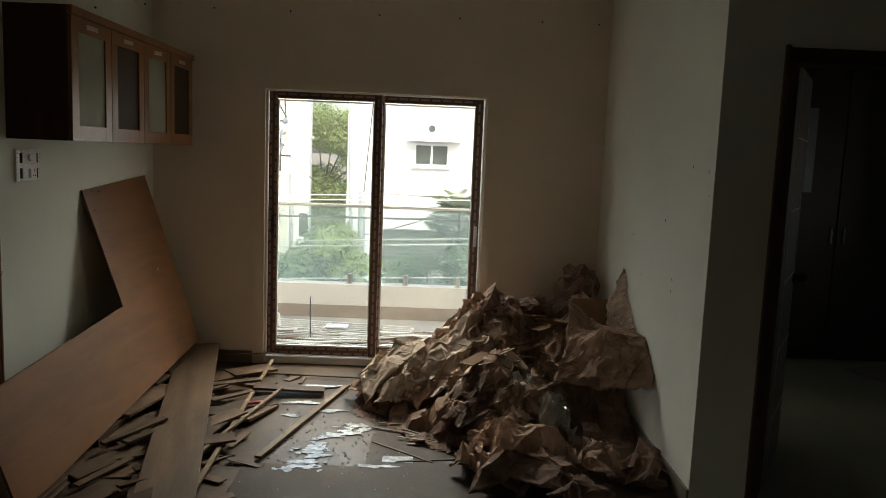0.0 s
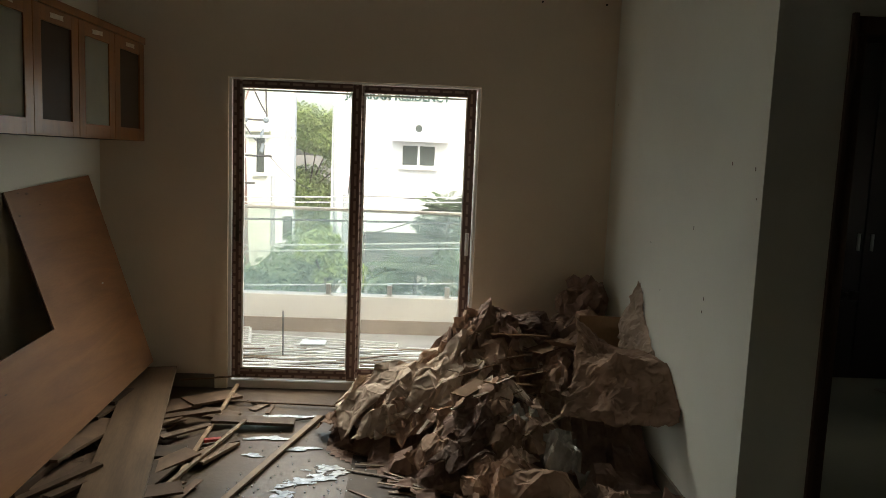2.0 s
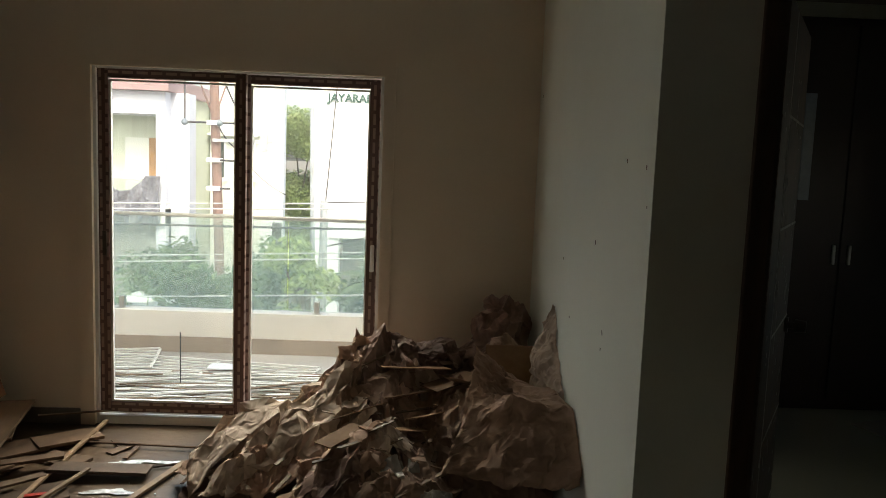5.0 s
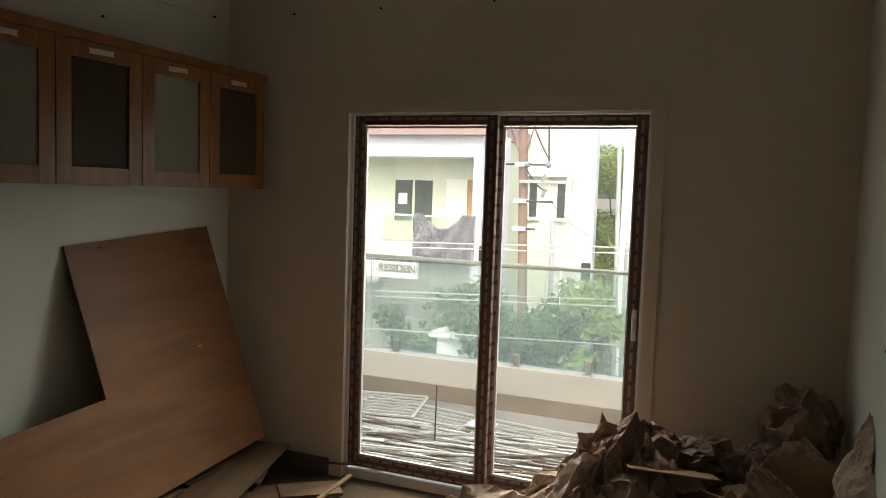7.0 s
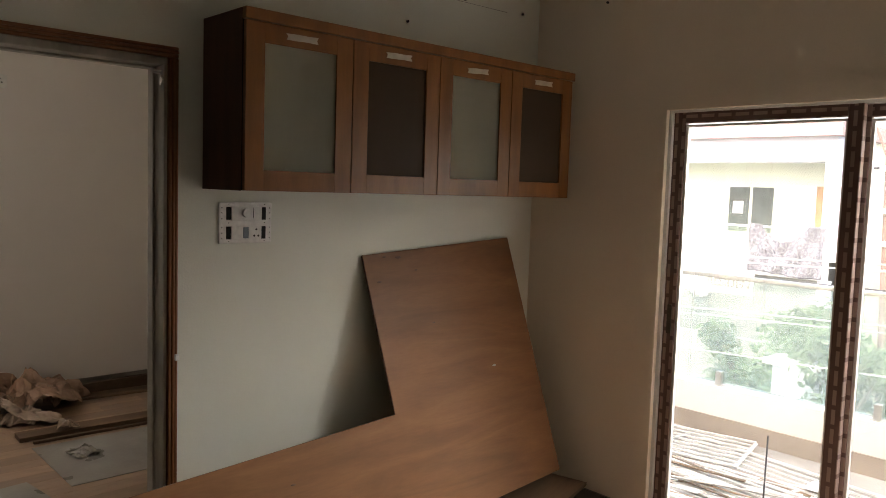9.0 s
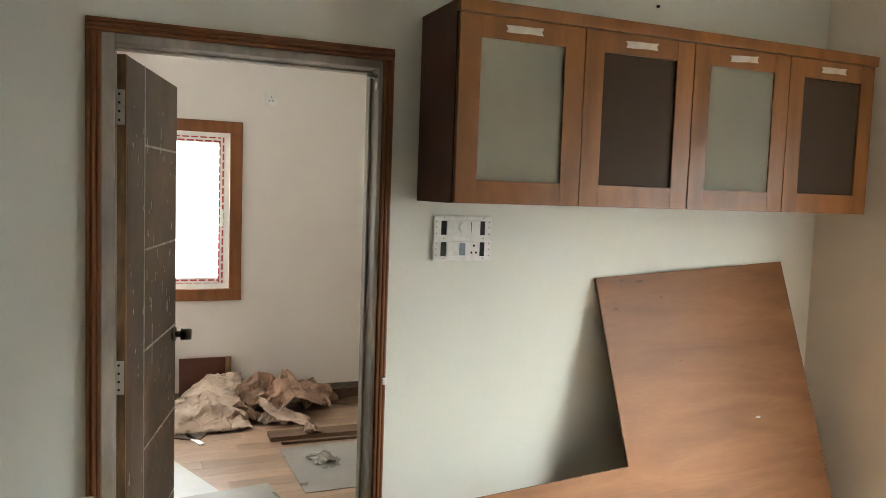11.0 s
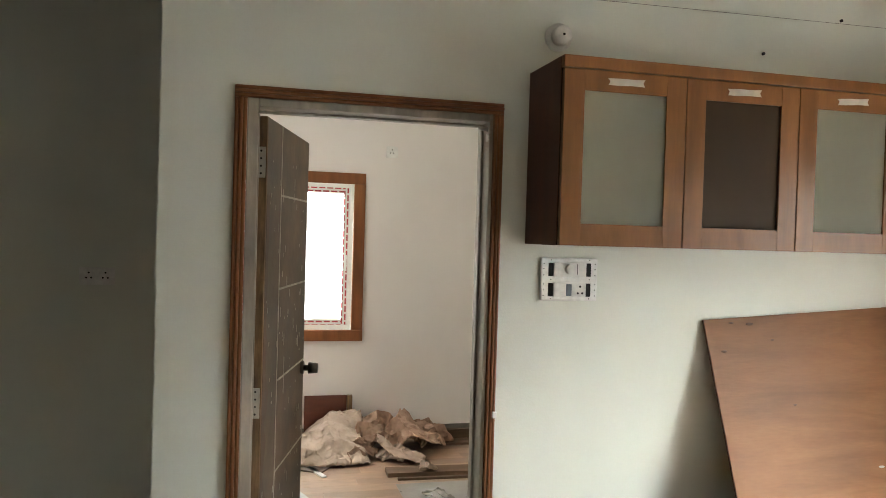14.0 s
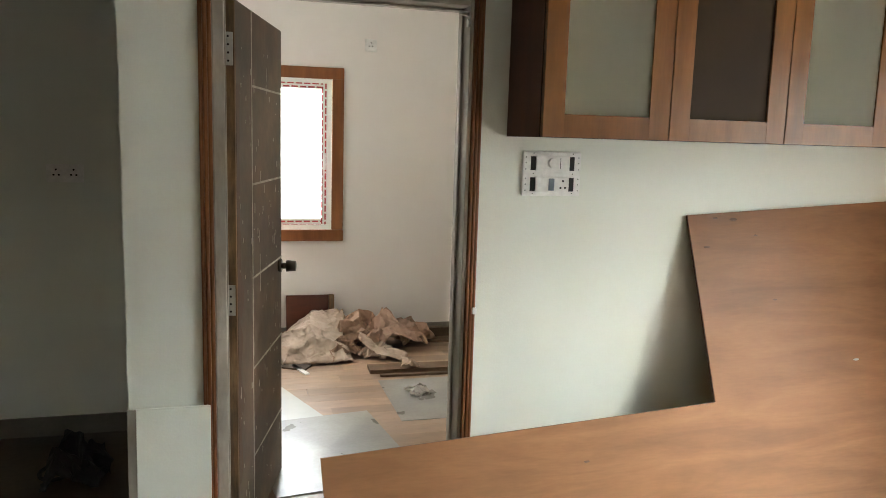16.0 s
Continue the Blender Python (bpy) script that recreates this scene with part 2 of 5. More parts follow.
for m in (LEAF, LEAFLIGHT):
    # daylight passes through the leaves
    n, l = m.node_tree.nodes, m.node_tree.links
    b, tr, mx = n["Principled BSDF"], n.new("ShaderNodeBsdfTranslucent"), n.new("ShaderNodeMixShader")
    src = b.inputs["Base Color"].links[0].from_socket
    l.new(src, tr.inputs["Color"])
    mx.inputs["Fac"].default_value = 0.45
    l.new(b.outputs[0], mx.inputs[1]), l.new(tr.outputs[0], mx.inputs[2])
    l.new(mx.outputs[0], n["Material Output"].inputs["Surface"])
BARK = mat("bark", (0.12, 0.09, 0.065), 0.85, var=0.2, scale=6)
RUST = mat("rust_red_pole", (0.24, 0.15, 0.125), 0.7, var=0.15, scale=3)
GALV = mat("galvanised_pole", (0.42, 0.45, 0.47), 0.45, var=0.08, scale=5)
CABLE = mat("pale_cable", (0.6, 0.62, 0.6), 0.5, var=0.05, scale=5)
BLACKCABLE = mat("black_cable", (0.04, 0.04, 0.045), 0.6, var=0.1, scale=5)
LETTER = mat("dark_green_letter", (0.03, 0.09, 0.075), 0.5, var=0.05, scale=5)
LETTERGREY = mat("grey_brown_letter", (0.25, 0.2, 0.17), 0.5, var=0.05, scale=5)
TOWEL = mat("grey_patterned_cloth", (0.22, 0.225, 0.26), 0.9, var=0.35, scale=14, bump=0.1)
WHITECLOTH = mat("white_cloth", (0.8, 0.78, 0.75), 0.9, var=0.04, scale=6)
WOODDOOR = mat("orange_wood_door", (0.42, 0.24, 0.11), 0.5, var=0.15, scale=2, stretch=(4, 4, 1))
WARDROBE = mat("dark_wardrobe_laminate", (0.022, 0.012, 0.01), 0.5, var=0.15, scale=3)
CLOTHBLACK = mat("black_bag_fabric", (0.014, 0.013, 0.014), 0.8, var=0.2, scale=15)
REDBOARD = mat("red_brown_veneer", (0.13, 0.036, 0.018), 0.4, var=0.12, scale=3, stretch=(1, 1, 5))
RED = mat("red_plastic", (0.4, 0.03, 0.02), 0.4, var=0.1, scale=20)


# ---- builders ----
def box(bm, lo, hi, bevel=0.0, m=None):
    c = [(a + b) / 2 for a, b in zip(lo, hi)]
    s = [max(1e-4, b - a) for a, b in zip(lo, hi)]
    mm = Matrix.LocRotScale(c, None, s)
    if m is not None:
        mm = m @ mm
    vs = bmesh.ops.create_cube(bm, size=1, matrix=mm)["verts"]
    if bevel:
        es = list({e for v in vs for e in v.link_edges})
        bmesh.ops.bevel(bm, geom=es, offset=bevel, segments=2, affect="EDGES", profile=0.6)
    return bm


def rod(bm, a, b, r, n=8, r2=None):
    a, b = Vector(a), Vector(b)
    d = b - a
    m = Matrix.Translation((a + b) / 2) @ d.to_track_quat("Z", "Y").to_matrix().to_4x4()
    bmesh.ops.create_cone(bm, cap_ends=True, segments=n, radius1=r, radius2=r if r2 is None else r2, depth=d.length, matrix=m)
    return bm


def B():
    return bmesh.new()


def mesh_of(bm, name, material, smooth=False):
    me = bpy.data.meshes.new(name)
    bm.to_mesh(me)
    bm.free()
    me.materials.append(material)
    if smooth:
        for p in me.polygons:
            p.use_smooth = True
    return me


def part(name, bm, material, parent, label="", smooth=False):
    ob = new(name, mesh_of(bm, name, material, smooth))
    if parent is not None:
        ob.parent = parent
        ob.matrix_parent_inverse = Matrix.Identity(4)
    return tagged(ob, label)


def whole(name, bm, material, label, category, group="", kind="", smooth=False, m=None):
    ob = new(name, mesh_of(bm, name, material, smooth))
    if m is not None:
        ob.matrix_world = m
    return tagged(ob, label, category, group, kind)


def thing(name, label, category, group="", kind="", m=None):
    ob = new(name)
    ob.empty_display_size = 0.1
    if m is not None:
        ob.matrix_basis = m
    return tagged(ob, label, category, group, kind)


def structure(name, boxes, material, label, category="wall"):
    bm = B()
    for lo, hi in boxes:
        box(bm, lo, hi)
    return whole(name, bm, material, label, category, kind="structure")


def letters(name, text, size, material, parent, m, label=""):
    cu = bpy.data.curves.new(name, "FONT")
    cu.body, cu.size, cu.extrude, cu.offset = text, size, 0.02, 0.008
    tmp = bpy.data.objects.new(name, cu)
    scene.collection.objects.link(tmp)
    bpy.context.view_layer.update()
    me = bpy.data.meshes.new_from_object(tmp.evaluated_get(bpy.context.evaluated_depsgraph_get()))
    bpy.data.objects.remove(tmp)
    me.materials.clear()
    me.materials.append(material)
    ob = new(name, me)
    ob.matrix_world = m
    if parent is not None:
        ob.parent = parent
    return tagged(ob, label)


# ---- rooms ----
LW, FW, RW, TOP = -1.845, 5.76, 1.445, 2.9      # left wall, far wall, right wall, ceiling
structure("floor", [((-1.995, -6.0, -0.15), (4.0, 5.91, 0))], DIRTY, "dusty glossy tiled floor under torn brown covering", "floor")
structure("floor_corridor", [((-3.42, -6.0, -0.15), (-1.995, 2.555, -0.002))], DIRTY, "dim tiled corridor floor", "floor")
structure("floor_bedroom", [((-5.1, 2.555, -0.15), (-1.995, 5.91, -0.004))], WOODFLOOR, "brown wood-patterned bedroom floor covered in dust", "floor")
structure("floor_side_room", [((1.6, 5.91, -0.15), (4.4, 7.05, -0.001))], HALLTILE, "pale tiled floor of the dark side room", "floor")
structure("ceiling", [((-5.25, -6.15, TOP), (4.4, 5.91, 3.05)), ((1.445, 5.91, TOP), (4.4, 7.05, 3.05))], CEIL, "plain white ceiling", "ceiling")
structure("wall_far", [((-5.25, FW, 0), (-1.03, 5.91, TOP)), ((0.575, FW, 0), (1.6, 5.91, TOP)), ((-1.03, FW, 2.03), (0.575, 5.91, TOP))], WALLWARM, "cream painted wall round the sliding door")
structure("wall_left", [((-1.995, 3.742, 0), (LW, FW, TOP)), ((-1.995, 2.555, 0), (LW, 2.792, TOP)), ((-1.995, 2.792, 2.11), (LW, 3.742, TOP))], WALL, "off-white painted wall with a bedroom doorway")
structure("wall_bedroom_south", [((-5.1, 2.555, 0), (-1.995, 2.705, TOP))], BEDWALL, "off-white painted partition wall")
structure("wall_bedroom_west", [((-5.25, 2.555, 0), (-5.1, 2.75, TOP)), ((-5.25, 3.625, 0), (-5.1, FW, TOP)), ((-5.25, 2.75, 0), (-5.1, 3.625, 0.86)), ((-5.25, 2.75, 2.0), (-5.1, 3.625, TOP))], BEDWALL, "off-white bedroom wall with a window")
structure("wall_corridor", [((-3.57, -6.0, 0), (-3.42, 2.555, TOP))], WALL, "unlit off-white corridor wall")
structure("wall_right", [((RW, 3.545, 0), (1.6, FW, TOP))], WALL, "off-white painted wall with small scratches")
structure("wall_side_door", [((1.6, 3.545, 0), (1.722, 3.695, TOP)), ((2.672, 3.545, 0), (4.25, 3.695, TOP)), ((1.722, 3.545, 2.132), (2.672, 3.695, TOP))], WALL, "shaded off-white wall with a side doorway")
# openings out of view let daylight in; the added outer slab blocks the sun
structure("wall_side_room", [((4.25, 3.58, 0), (4.4, 4.3, TOP)), ((4.25, 4.9, 0), (4.4, 7.05, TOP)), ((4.25, 4.3, 0), (4.4, 4.9, 1.3)), ((4.25, 4.3, 2.05), (4.4, 4.9, TOP)), ((4.4, 4.2, 2.06), (5.05, 5.0, 2.13)), ((1.445, 6.95, 0), (4.25, 7.1, TOP)), ((1.445, 5.91, 0), (1.6, 5.97, TOP)), ((1.445, 6.55, 0), (1.6, 6.95, TOP)), ((1.445, 5.97, 0), (1.6, 6.55, 1.25)), ((1.445, 5.97, 2.0), (1.6, 6.55, TOP))], WALL, "side room walls with unseen openings and an added sunshade")
structure("wall_east", [((4.0, -6.0, 0), (4.15, 3.545, TOP))], WALL, "plain off-white wall")
structure("wall_south", [((-3.57, -6.15, 0), (0.55, -6.0, TOP)), ((1.4, -6.15, 0), (4.15, -6.0, TOP)), ((0.55, -6.15, 0), (1.4, -6.0, 0.9)), ((0.55, -6.15, 2.0), (1.4, -6.0, TOP))], WALL, "plain off-white wall with a window opening")
structure("baseboard", [((LW, FW - 0.012, 0), (-1.11, FW, 0.09)), ((0.638, FW - 0.012, 0), (RW, FW, 0.09)), ((LW, 3.74, 0), (LW + 0.012, FW - 0.012, 0.09)), ((RW - 0.012, 3.545, 0), (RW, FW - 0.012, 0.09))], SKIRT, "dark dusty skirting tiles along the walls", "skirting")
structure("baseboard_bedroom", [((-5.1, 2.705, 0), (-5.088, FW, 0.1))], SKIRT, "brown wooden skirting in the bedroom", "skirting")
structure("baseboard_corridor", [((-3.42, -6.0, 0), (-3.408, 2.555, 0.1))], SKIRT, "dark skirting along the corridor wall", "skirting")
structure("trim", [((-1.11, FW - 0.02, 0.0), (-1.03, FW, 2.03)), ((0.575, FW - 0.02, 0.0), (0.638, FW, 2.03)), ((-1.11, FW - 0.02, 2.03), (0.638, FW, 2.106))], WALLWARM, "raised plaster surround of the sliding door", "trim")

# ---- sliding door ----
sd = thing("sliding_door", "two-panel white sliding glass door edged with brown printed tape", "sliding door")
bm = B()
for lo, hi in (((-1.03, 5.765, 0.0), (-1.012, 5.88, 2.03)), ((0.557, 5.765, 0.0), (0.575, 5.88, 2.03)), ((-1.012, 5.765, 2.018), (0.557, 5.88, 2.03)), ((-1.012, 5.765, 0.0), (0.557, 5.88, 0.05))):
    box(bm, lo, hi, 0.003)
part("frame", bm, UPVC, sd, "white plastic outer frame")
part("track", box(B(), (-1.0, 5.812, 0.05), (0.55, 5.82, 0.062)), STEEL, sd)


def sash(x0, x1, y0, y1, z0, z1):
    w = 0.059
    bm = B()
    box(bm, (x0, y0, z0), (x0 + w, y1, z1), 0.004)
    box(bm, (x1 - w, y0, z0), (x1, y1, z1), 0.004)
    s = part("sash", bm, TAPEV, sd, "sliding panel edged with brown printed tape")
    for lo, hi in (((x0 + w, y0, z1 - 0.05), (x1 - w, y1, z1)), ((x0 + w, y0, z0), (x1 - w, y1, z0 + 0.06))):
        part("rail", box(B(), lo, hi, 0.004), TAPEH, s)
    bm = B()
    for lo, hi in (((x0 + w, y0 + 0.008, z0 + 0.07), (x0 + w + 0.012, y1 - 0.004, z1 - 0.066)), ((x1 - w - 0.008, y0 + 0.008, z0 + 0.07), (x1 - w, y1 - 0.004, z1 - 0.066)), ((x0 + w, y0 + 0.008, z1 - 0.066), (x1 - w, y1 - 0.004, z1 - 0.056)), ((x0 + w, y0 + 0.008, z0 + 0.06), (x1 - w, y1 - 0.004, z0 + 0.07))):
        box(bm, lo, hi)
    part("bead", bm, UPVC, s, "white glazing bead")
    g = part("pane", box(B(), (x0 + w, y0 + 0.014, z0 + 0.06), (x1 - w, y0 + 0.02, z1 - 0.056)), GLASS, s, "clear dusty glass")
    g.visible_shadow = False
    return s


sl = sash(-1.007, -0.188, 5.772, 5.808, 0.07, 2.018)
sr = sash(-0.236, 0.553, 5.824, 5.86, 0.07, 2.018)
bm = B()
box(bm, (0.515, 5.806, 0.93), (0.54, 5.824, 1.085), 0.006)
rod(bm, (0.528, 5.79, 0.98), (0.528, 5.79, 1.05), 0.009)
rod(bm, (0.528, 5.79, 1.015), (0.528, 5.822, 1.015), 0.006)
part("handle", bm, UPVC, sd, "white door handle")
part("handle", box(B(), (-0.985, 5.764, 0.98), (-0.962, 5.772, 1.12), 0.004), BRONZE, sd, "slim recessed pull")

# ---- bedroom doorway ----
def moulding(bm, a, b, along, w=0.042):
    """Three rounded ridges along a jamb between two ends; along: z or y."""
    if along == "z":
        box(bm, (LW - 0.06, a[1] + 0.001, a[2]), (LW + 0.008, a[1] + w - 0.001, b[2]))
    else:
        box(bm, (LW - 0.06, a[1], a[2] + 0.001), (LW + 0.008, b[1], a[2] + w - 0.001))
    for k in range(3):
        o = w * (k + 0.5) / 3
        if along == "z":
            box(bm, (LW - 0.002, a[1] + o - w / 6.4, a[2]), (LW + 0.02 - 0.004 * abs(k - 1), a[1] + o + w / 6.4, b[2]), 0.005)
        else:
            box(bm, (LW - 0.002, a[1], a[2] + o - w / 6.4), (LW + 0.02 - 0.004 * abs(k - 1), b[1], a[2] + o + w / 6.4), 0.005)


df = thing("door_frame", "varnished teak door frame with plaster-smeared grey jambs", "door frame")
df["kind"] = "structure"
for y0, w in ((2.792, 0.042), (3.706, 0.036)):
    bm = B()
    moulding(bm, (0, y0, 0), (0, 0, 2.07), "z", w)
    part("architrave", bm, TEAK, df, "grooved varnished teak moulding")
bm = B()
moulding(bm, (0, 2.792, 2.07), (0, 3.742, 0), "y", 0.04)
part("architrave", bm, TEAK, df, "grooved varnished teak moulding")
for lo, hi in (((-1.99, 2.834, 0), (LW + 0.004, 2.872, 2.07)), ((-1.99, 3.691, 0), (LW + 0.004, 3.705, 2.07)), ((-1.99, 2.872, 2.042), (LW + 0.004, 3.691, 2.07))):
    part("jamb", box(B(), lo, hi, 0.004), GREYJAMB, df, "grey plaster-smeared jamb")
for lo, hi in (((-1.96, 3.683, 0), (-1.92, 3.691, 2.042)), ((-1.96, 2.872, 2.034), (-1.92, 3.683, 2.042)), ((-1.974, 2.872, 0), (-1.955, 2.877, 2.034))):
    part("stop", box(B(), lo, hi, 0.003), GREYJAMB, df)
bm = B()
rod(bm, (LW - 0.01, 3.688, 2.015), (LW - 0.03, 3.66, 2.022), 0.008)
rod(bm, (LW - 0.012, 3.693, 1.985), (LW - 0.012, 3.684, 1.985), 0.014, 12)
part("stay", bm, STEEL, df, "small metal door stay")
part("torn_film", box(B(), (LW + 0.016, 3.728, 0.958), (LW + 0.026, 3.744, 0.982), 0.003), UPVC, df, "scrap of white film")

# door leaves: built along +x from the hinge
def door_leaf(name, m, label, rawedge=True, H=2.03):
    d = thing(name, label, "door", m=m)
    L, T = 0.79, 0.03
    part("panel", box(B(), (0.012, -T / 2, 0.012), (L, T / 2, H), 0.003), DUSTFILM, d, "dark flush leaf under dusty film")
    if rawedge:
        part("edge_strip", box(B(), (-0.006, -T / 2 - 0.001, 0.012), (0.012, T / 2 + 0.001, H), 0.002), RAWWOOD, d, "bare wooden hinge edge")
    rnd = random.Random(4)
    for side in (-1, 1):
        y0, y1 = (T / 2, T / 2 + 0.0015) if side > 0 else (-T / 2 - 0.0015, -T / 2)
        part("tape_line", box(B(), (0.235, y0, 0.012), (0.243, y1, H)), CHALK, d, "pale line of dried tape glue")
        for z in (0.31, 0.67, 1.03, 1.39, 1.755):
            part("tape_line", box(B(), (0.243, y0, z), (L, y1, z + 0.008)), CHALK, d)
        bm = B()
        for k in range(110):
            x, z = rnd.uniform(0.03, L - 0.03), rnd.uniform(0.1, 1.9)
            w, h = rnd.uniform(0.0015, 0.005), rnd.uniform(0.003, 0.03) * rnd.choice((0.4, 1, 1, 1.8))
            box(bm, (x, y0, z), (x + w, y1 + (0.0005 if side > 0 else 0), z + h))
        box(bm, (0.36, y0, 0.96), (0.364, y1, 1.11))
        part("scuffs", bm, CHALK, d, "chips of pale paint")
        # the film is torn off along the hinge side
        bm = B()
        edge = [(0.012, 0.3 + 1.45 * k / 24) for k in range(25)]
        torn = [(0.04 + 0.09 * abs(noise.noise(Vector((k * 0.7, side * 3.0, 1.0)))) + rnd.uniform(0, 0.008), z) for k, (_, z) in enumerate(edge)]
        for k in range(24):
            q = [edge[k], torn[k], torn[k + 1], edge[k + 1]]
            vs = [bm.verts.new((x, y, z)) for y in (y0 + 0.0002, y1 - 0.0004) for x, z in q]
            for f in ((0, 1, 2, 3), (4, 5, 6, 7), (1, 2, 6, 5), (0, 3, 7, 4)):
                bm.faces.new([vs[a] for a in f])
        bmesh.ops.remove_doubles(bm, verts=bm.verts, dist=0.00001)
        bmesh.ops.recalc_face_normals(bm, faces=bm.faces)
        part("torn_edge", bm, BAREVENEER, d, "bare brown veneer where the film is torn")
    for side in (-1, 1):
        bm = B()
        s = side
        rod(bm, (L - 0.055, s * T / 2, 1.0), (L - 0.055, s * (T / 2 + 0.012), 1.0), 0.03, 16)
        rod(bm, (L - 0.055, s * (T / 2 + 0.012), 1.0), (L - 0.055, s * (T / 2 + 0.035), 1.0), 0.014, 12)
        rod(bm, (L - 0.055, s * (T / 2 + 0.035), 1.0), (L - 0.055, s * (T / 2 + 0.075), 1.0), 0.027, 16, 0.023)
        part("knob", bm, BRONZE, d, "dark bronze door knob", True)
    return d


def leaf_matrix(hx, hy, ex, ey):
    return pose(hx, hy, 0, 0, 0, math.degrees(math.atan2(ey - hy, ex - hx)))


door_a = door_leaf("door_bedroom", leaf_matrix(-1.985, 2.89, -2.758, 3.093), "dusty dark flush bedroom door standing open inwards")
door_a["kind"] = "structure"
for z in (0.14, 1.0, 1.865):
    hinge = B()
    box(hinge, (-0.0085, -0.012, z - 0.055), (-0.006, 0.018, z + 0.055), 0.001)
    h = part("hinge", hinge, STEEL, door_a, "steel butt hinge")
    for k in range(4):
        sc = B()
        rod(sc, (-0.0095, 0.004, z - 0.04 + k * 0.027), (-0.0085, 0.004, z - 0.04 + k * 0.027), 0.004, 8)
        part("screw", sc, HOLE, h)

# side doorway
df2 = thing("door_frame_side", "dark wooden frame of the side doorway", "door frame")
df2["kind"] = "structure"
for lo, hi in (((1.722, 3.53, 0), (1.767, 3.695, 2.066)), ((2.607, 3.53, 0), (2.672, 3.695, 2.066)), ((1.722, 3.53, 2.066), (2.672, 3.695, 2.132))):
    part("jamb", box(B(), lo, hi, 0.006), TEAKDARK, df2)
part("architrave", box(B(), (1.708, 3.527, 0), (1.73, 3.545, 2.142), 0.004), TEAKDARK, df2)
door_b = door_leaf("door_side_room", leaf_matrix(1.837, 3.7, 2.24, 4.38), "dusty dark flush side door standing half open", False, 2.09)
door_b["kind"] = "structure"

# ---- wall cabinet ----
def ring(x0, x1, outer, inner):
    """A rectangular frame in one piece, facing along x; outer and inner: y0, z0, y1, z1."""
    bm = B()
    loops = []
    for x in (x0, x1):
        for a, b, c, d in (outer, inner):
            loops.append([bm.verts.new((x, y, z)) for y, z in ((a, b), (c, b), (c, d), (a, d))])
    for p, q in ((0, 1), (2, 3), (0, 2), (1, 3)):
        for k in range(4):
            bm.faces.new([loops[p][k], loops[p][(k + 1) % 4], loops[q][(k + 1) % 4], loops[q][k]])
    bmesh.ops.recalc_face_normals(bm, faces=bm.faces)
    return bm


cab = thing("wall_cabinet", "walnut wall cabinet, two frosted and two brown glass doors", "cabinet")
CY0, CY1, CZ0, CZ1, CX = 3.845, 5.672, 1.602, 2.233, -1.531
UW = (CY1 - CY0) / 4
body = part("body", box(B(), (LW, CY0 + 0.028, CZ0), (CX - 0.02, CY1 - 0.02, CZ0 + 0.018)), CARCASS, cab, "dark walnut carcass")
for k in range(5):
    y = CY0 + k * UW + (0.009 if k == 0 else -0.009 if k == 4 else 0)
    part("partition", box(B(), (LW, y - 0.009, CZ0 + (0.019 if k % 4 else 0)), (CX - 0.02, y + 0.009, CZ1 - 0.04), 0.001), CARCASS, body)
for k in (1, 3):
    y = CY0 + k * UW
    bm = B()
    box(bm, (LW + 0.004, y + 0.009, CZ0 + 0.018), (LW + 0.016, y + UW - 0.009, CZ1 - 0.04))
    box(bm, (LW + 0.016, y + 0.009, CZ1 - 0.056), (CX - 0.02, y + UW - 0.009, CZ1 - 0.04))
    part("back_panel", bm, CARCASS, cab, "dark board lining")
part("cornice", box(B(), (CX - 0.12, CY0 - 0.002, CZ1 - 0.04), (CX + 0.006, CY1 + 0.012, CZ1), 0.003), LAM, cab, "walnut top rail")
# thin skin whose dark colour holds the shade on this side
part("side_panel", box(B(), (LW, CY0 - 0.003, CZ0 - 0.001), (CX - 0.0205, CY0 - 0.0005, CZ1 - 0.002)), LAMSHADE, cab)
rnd = random.Random(11)
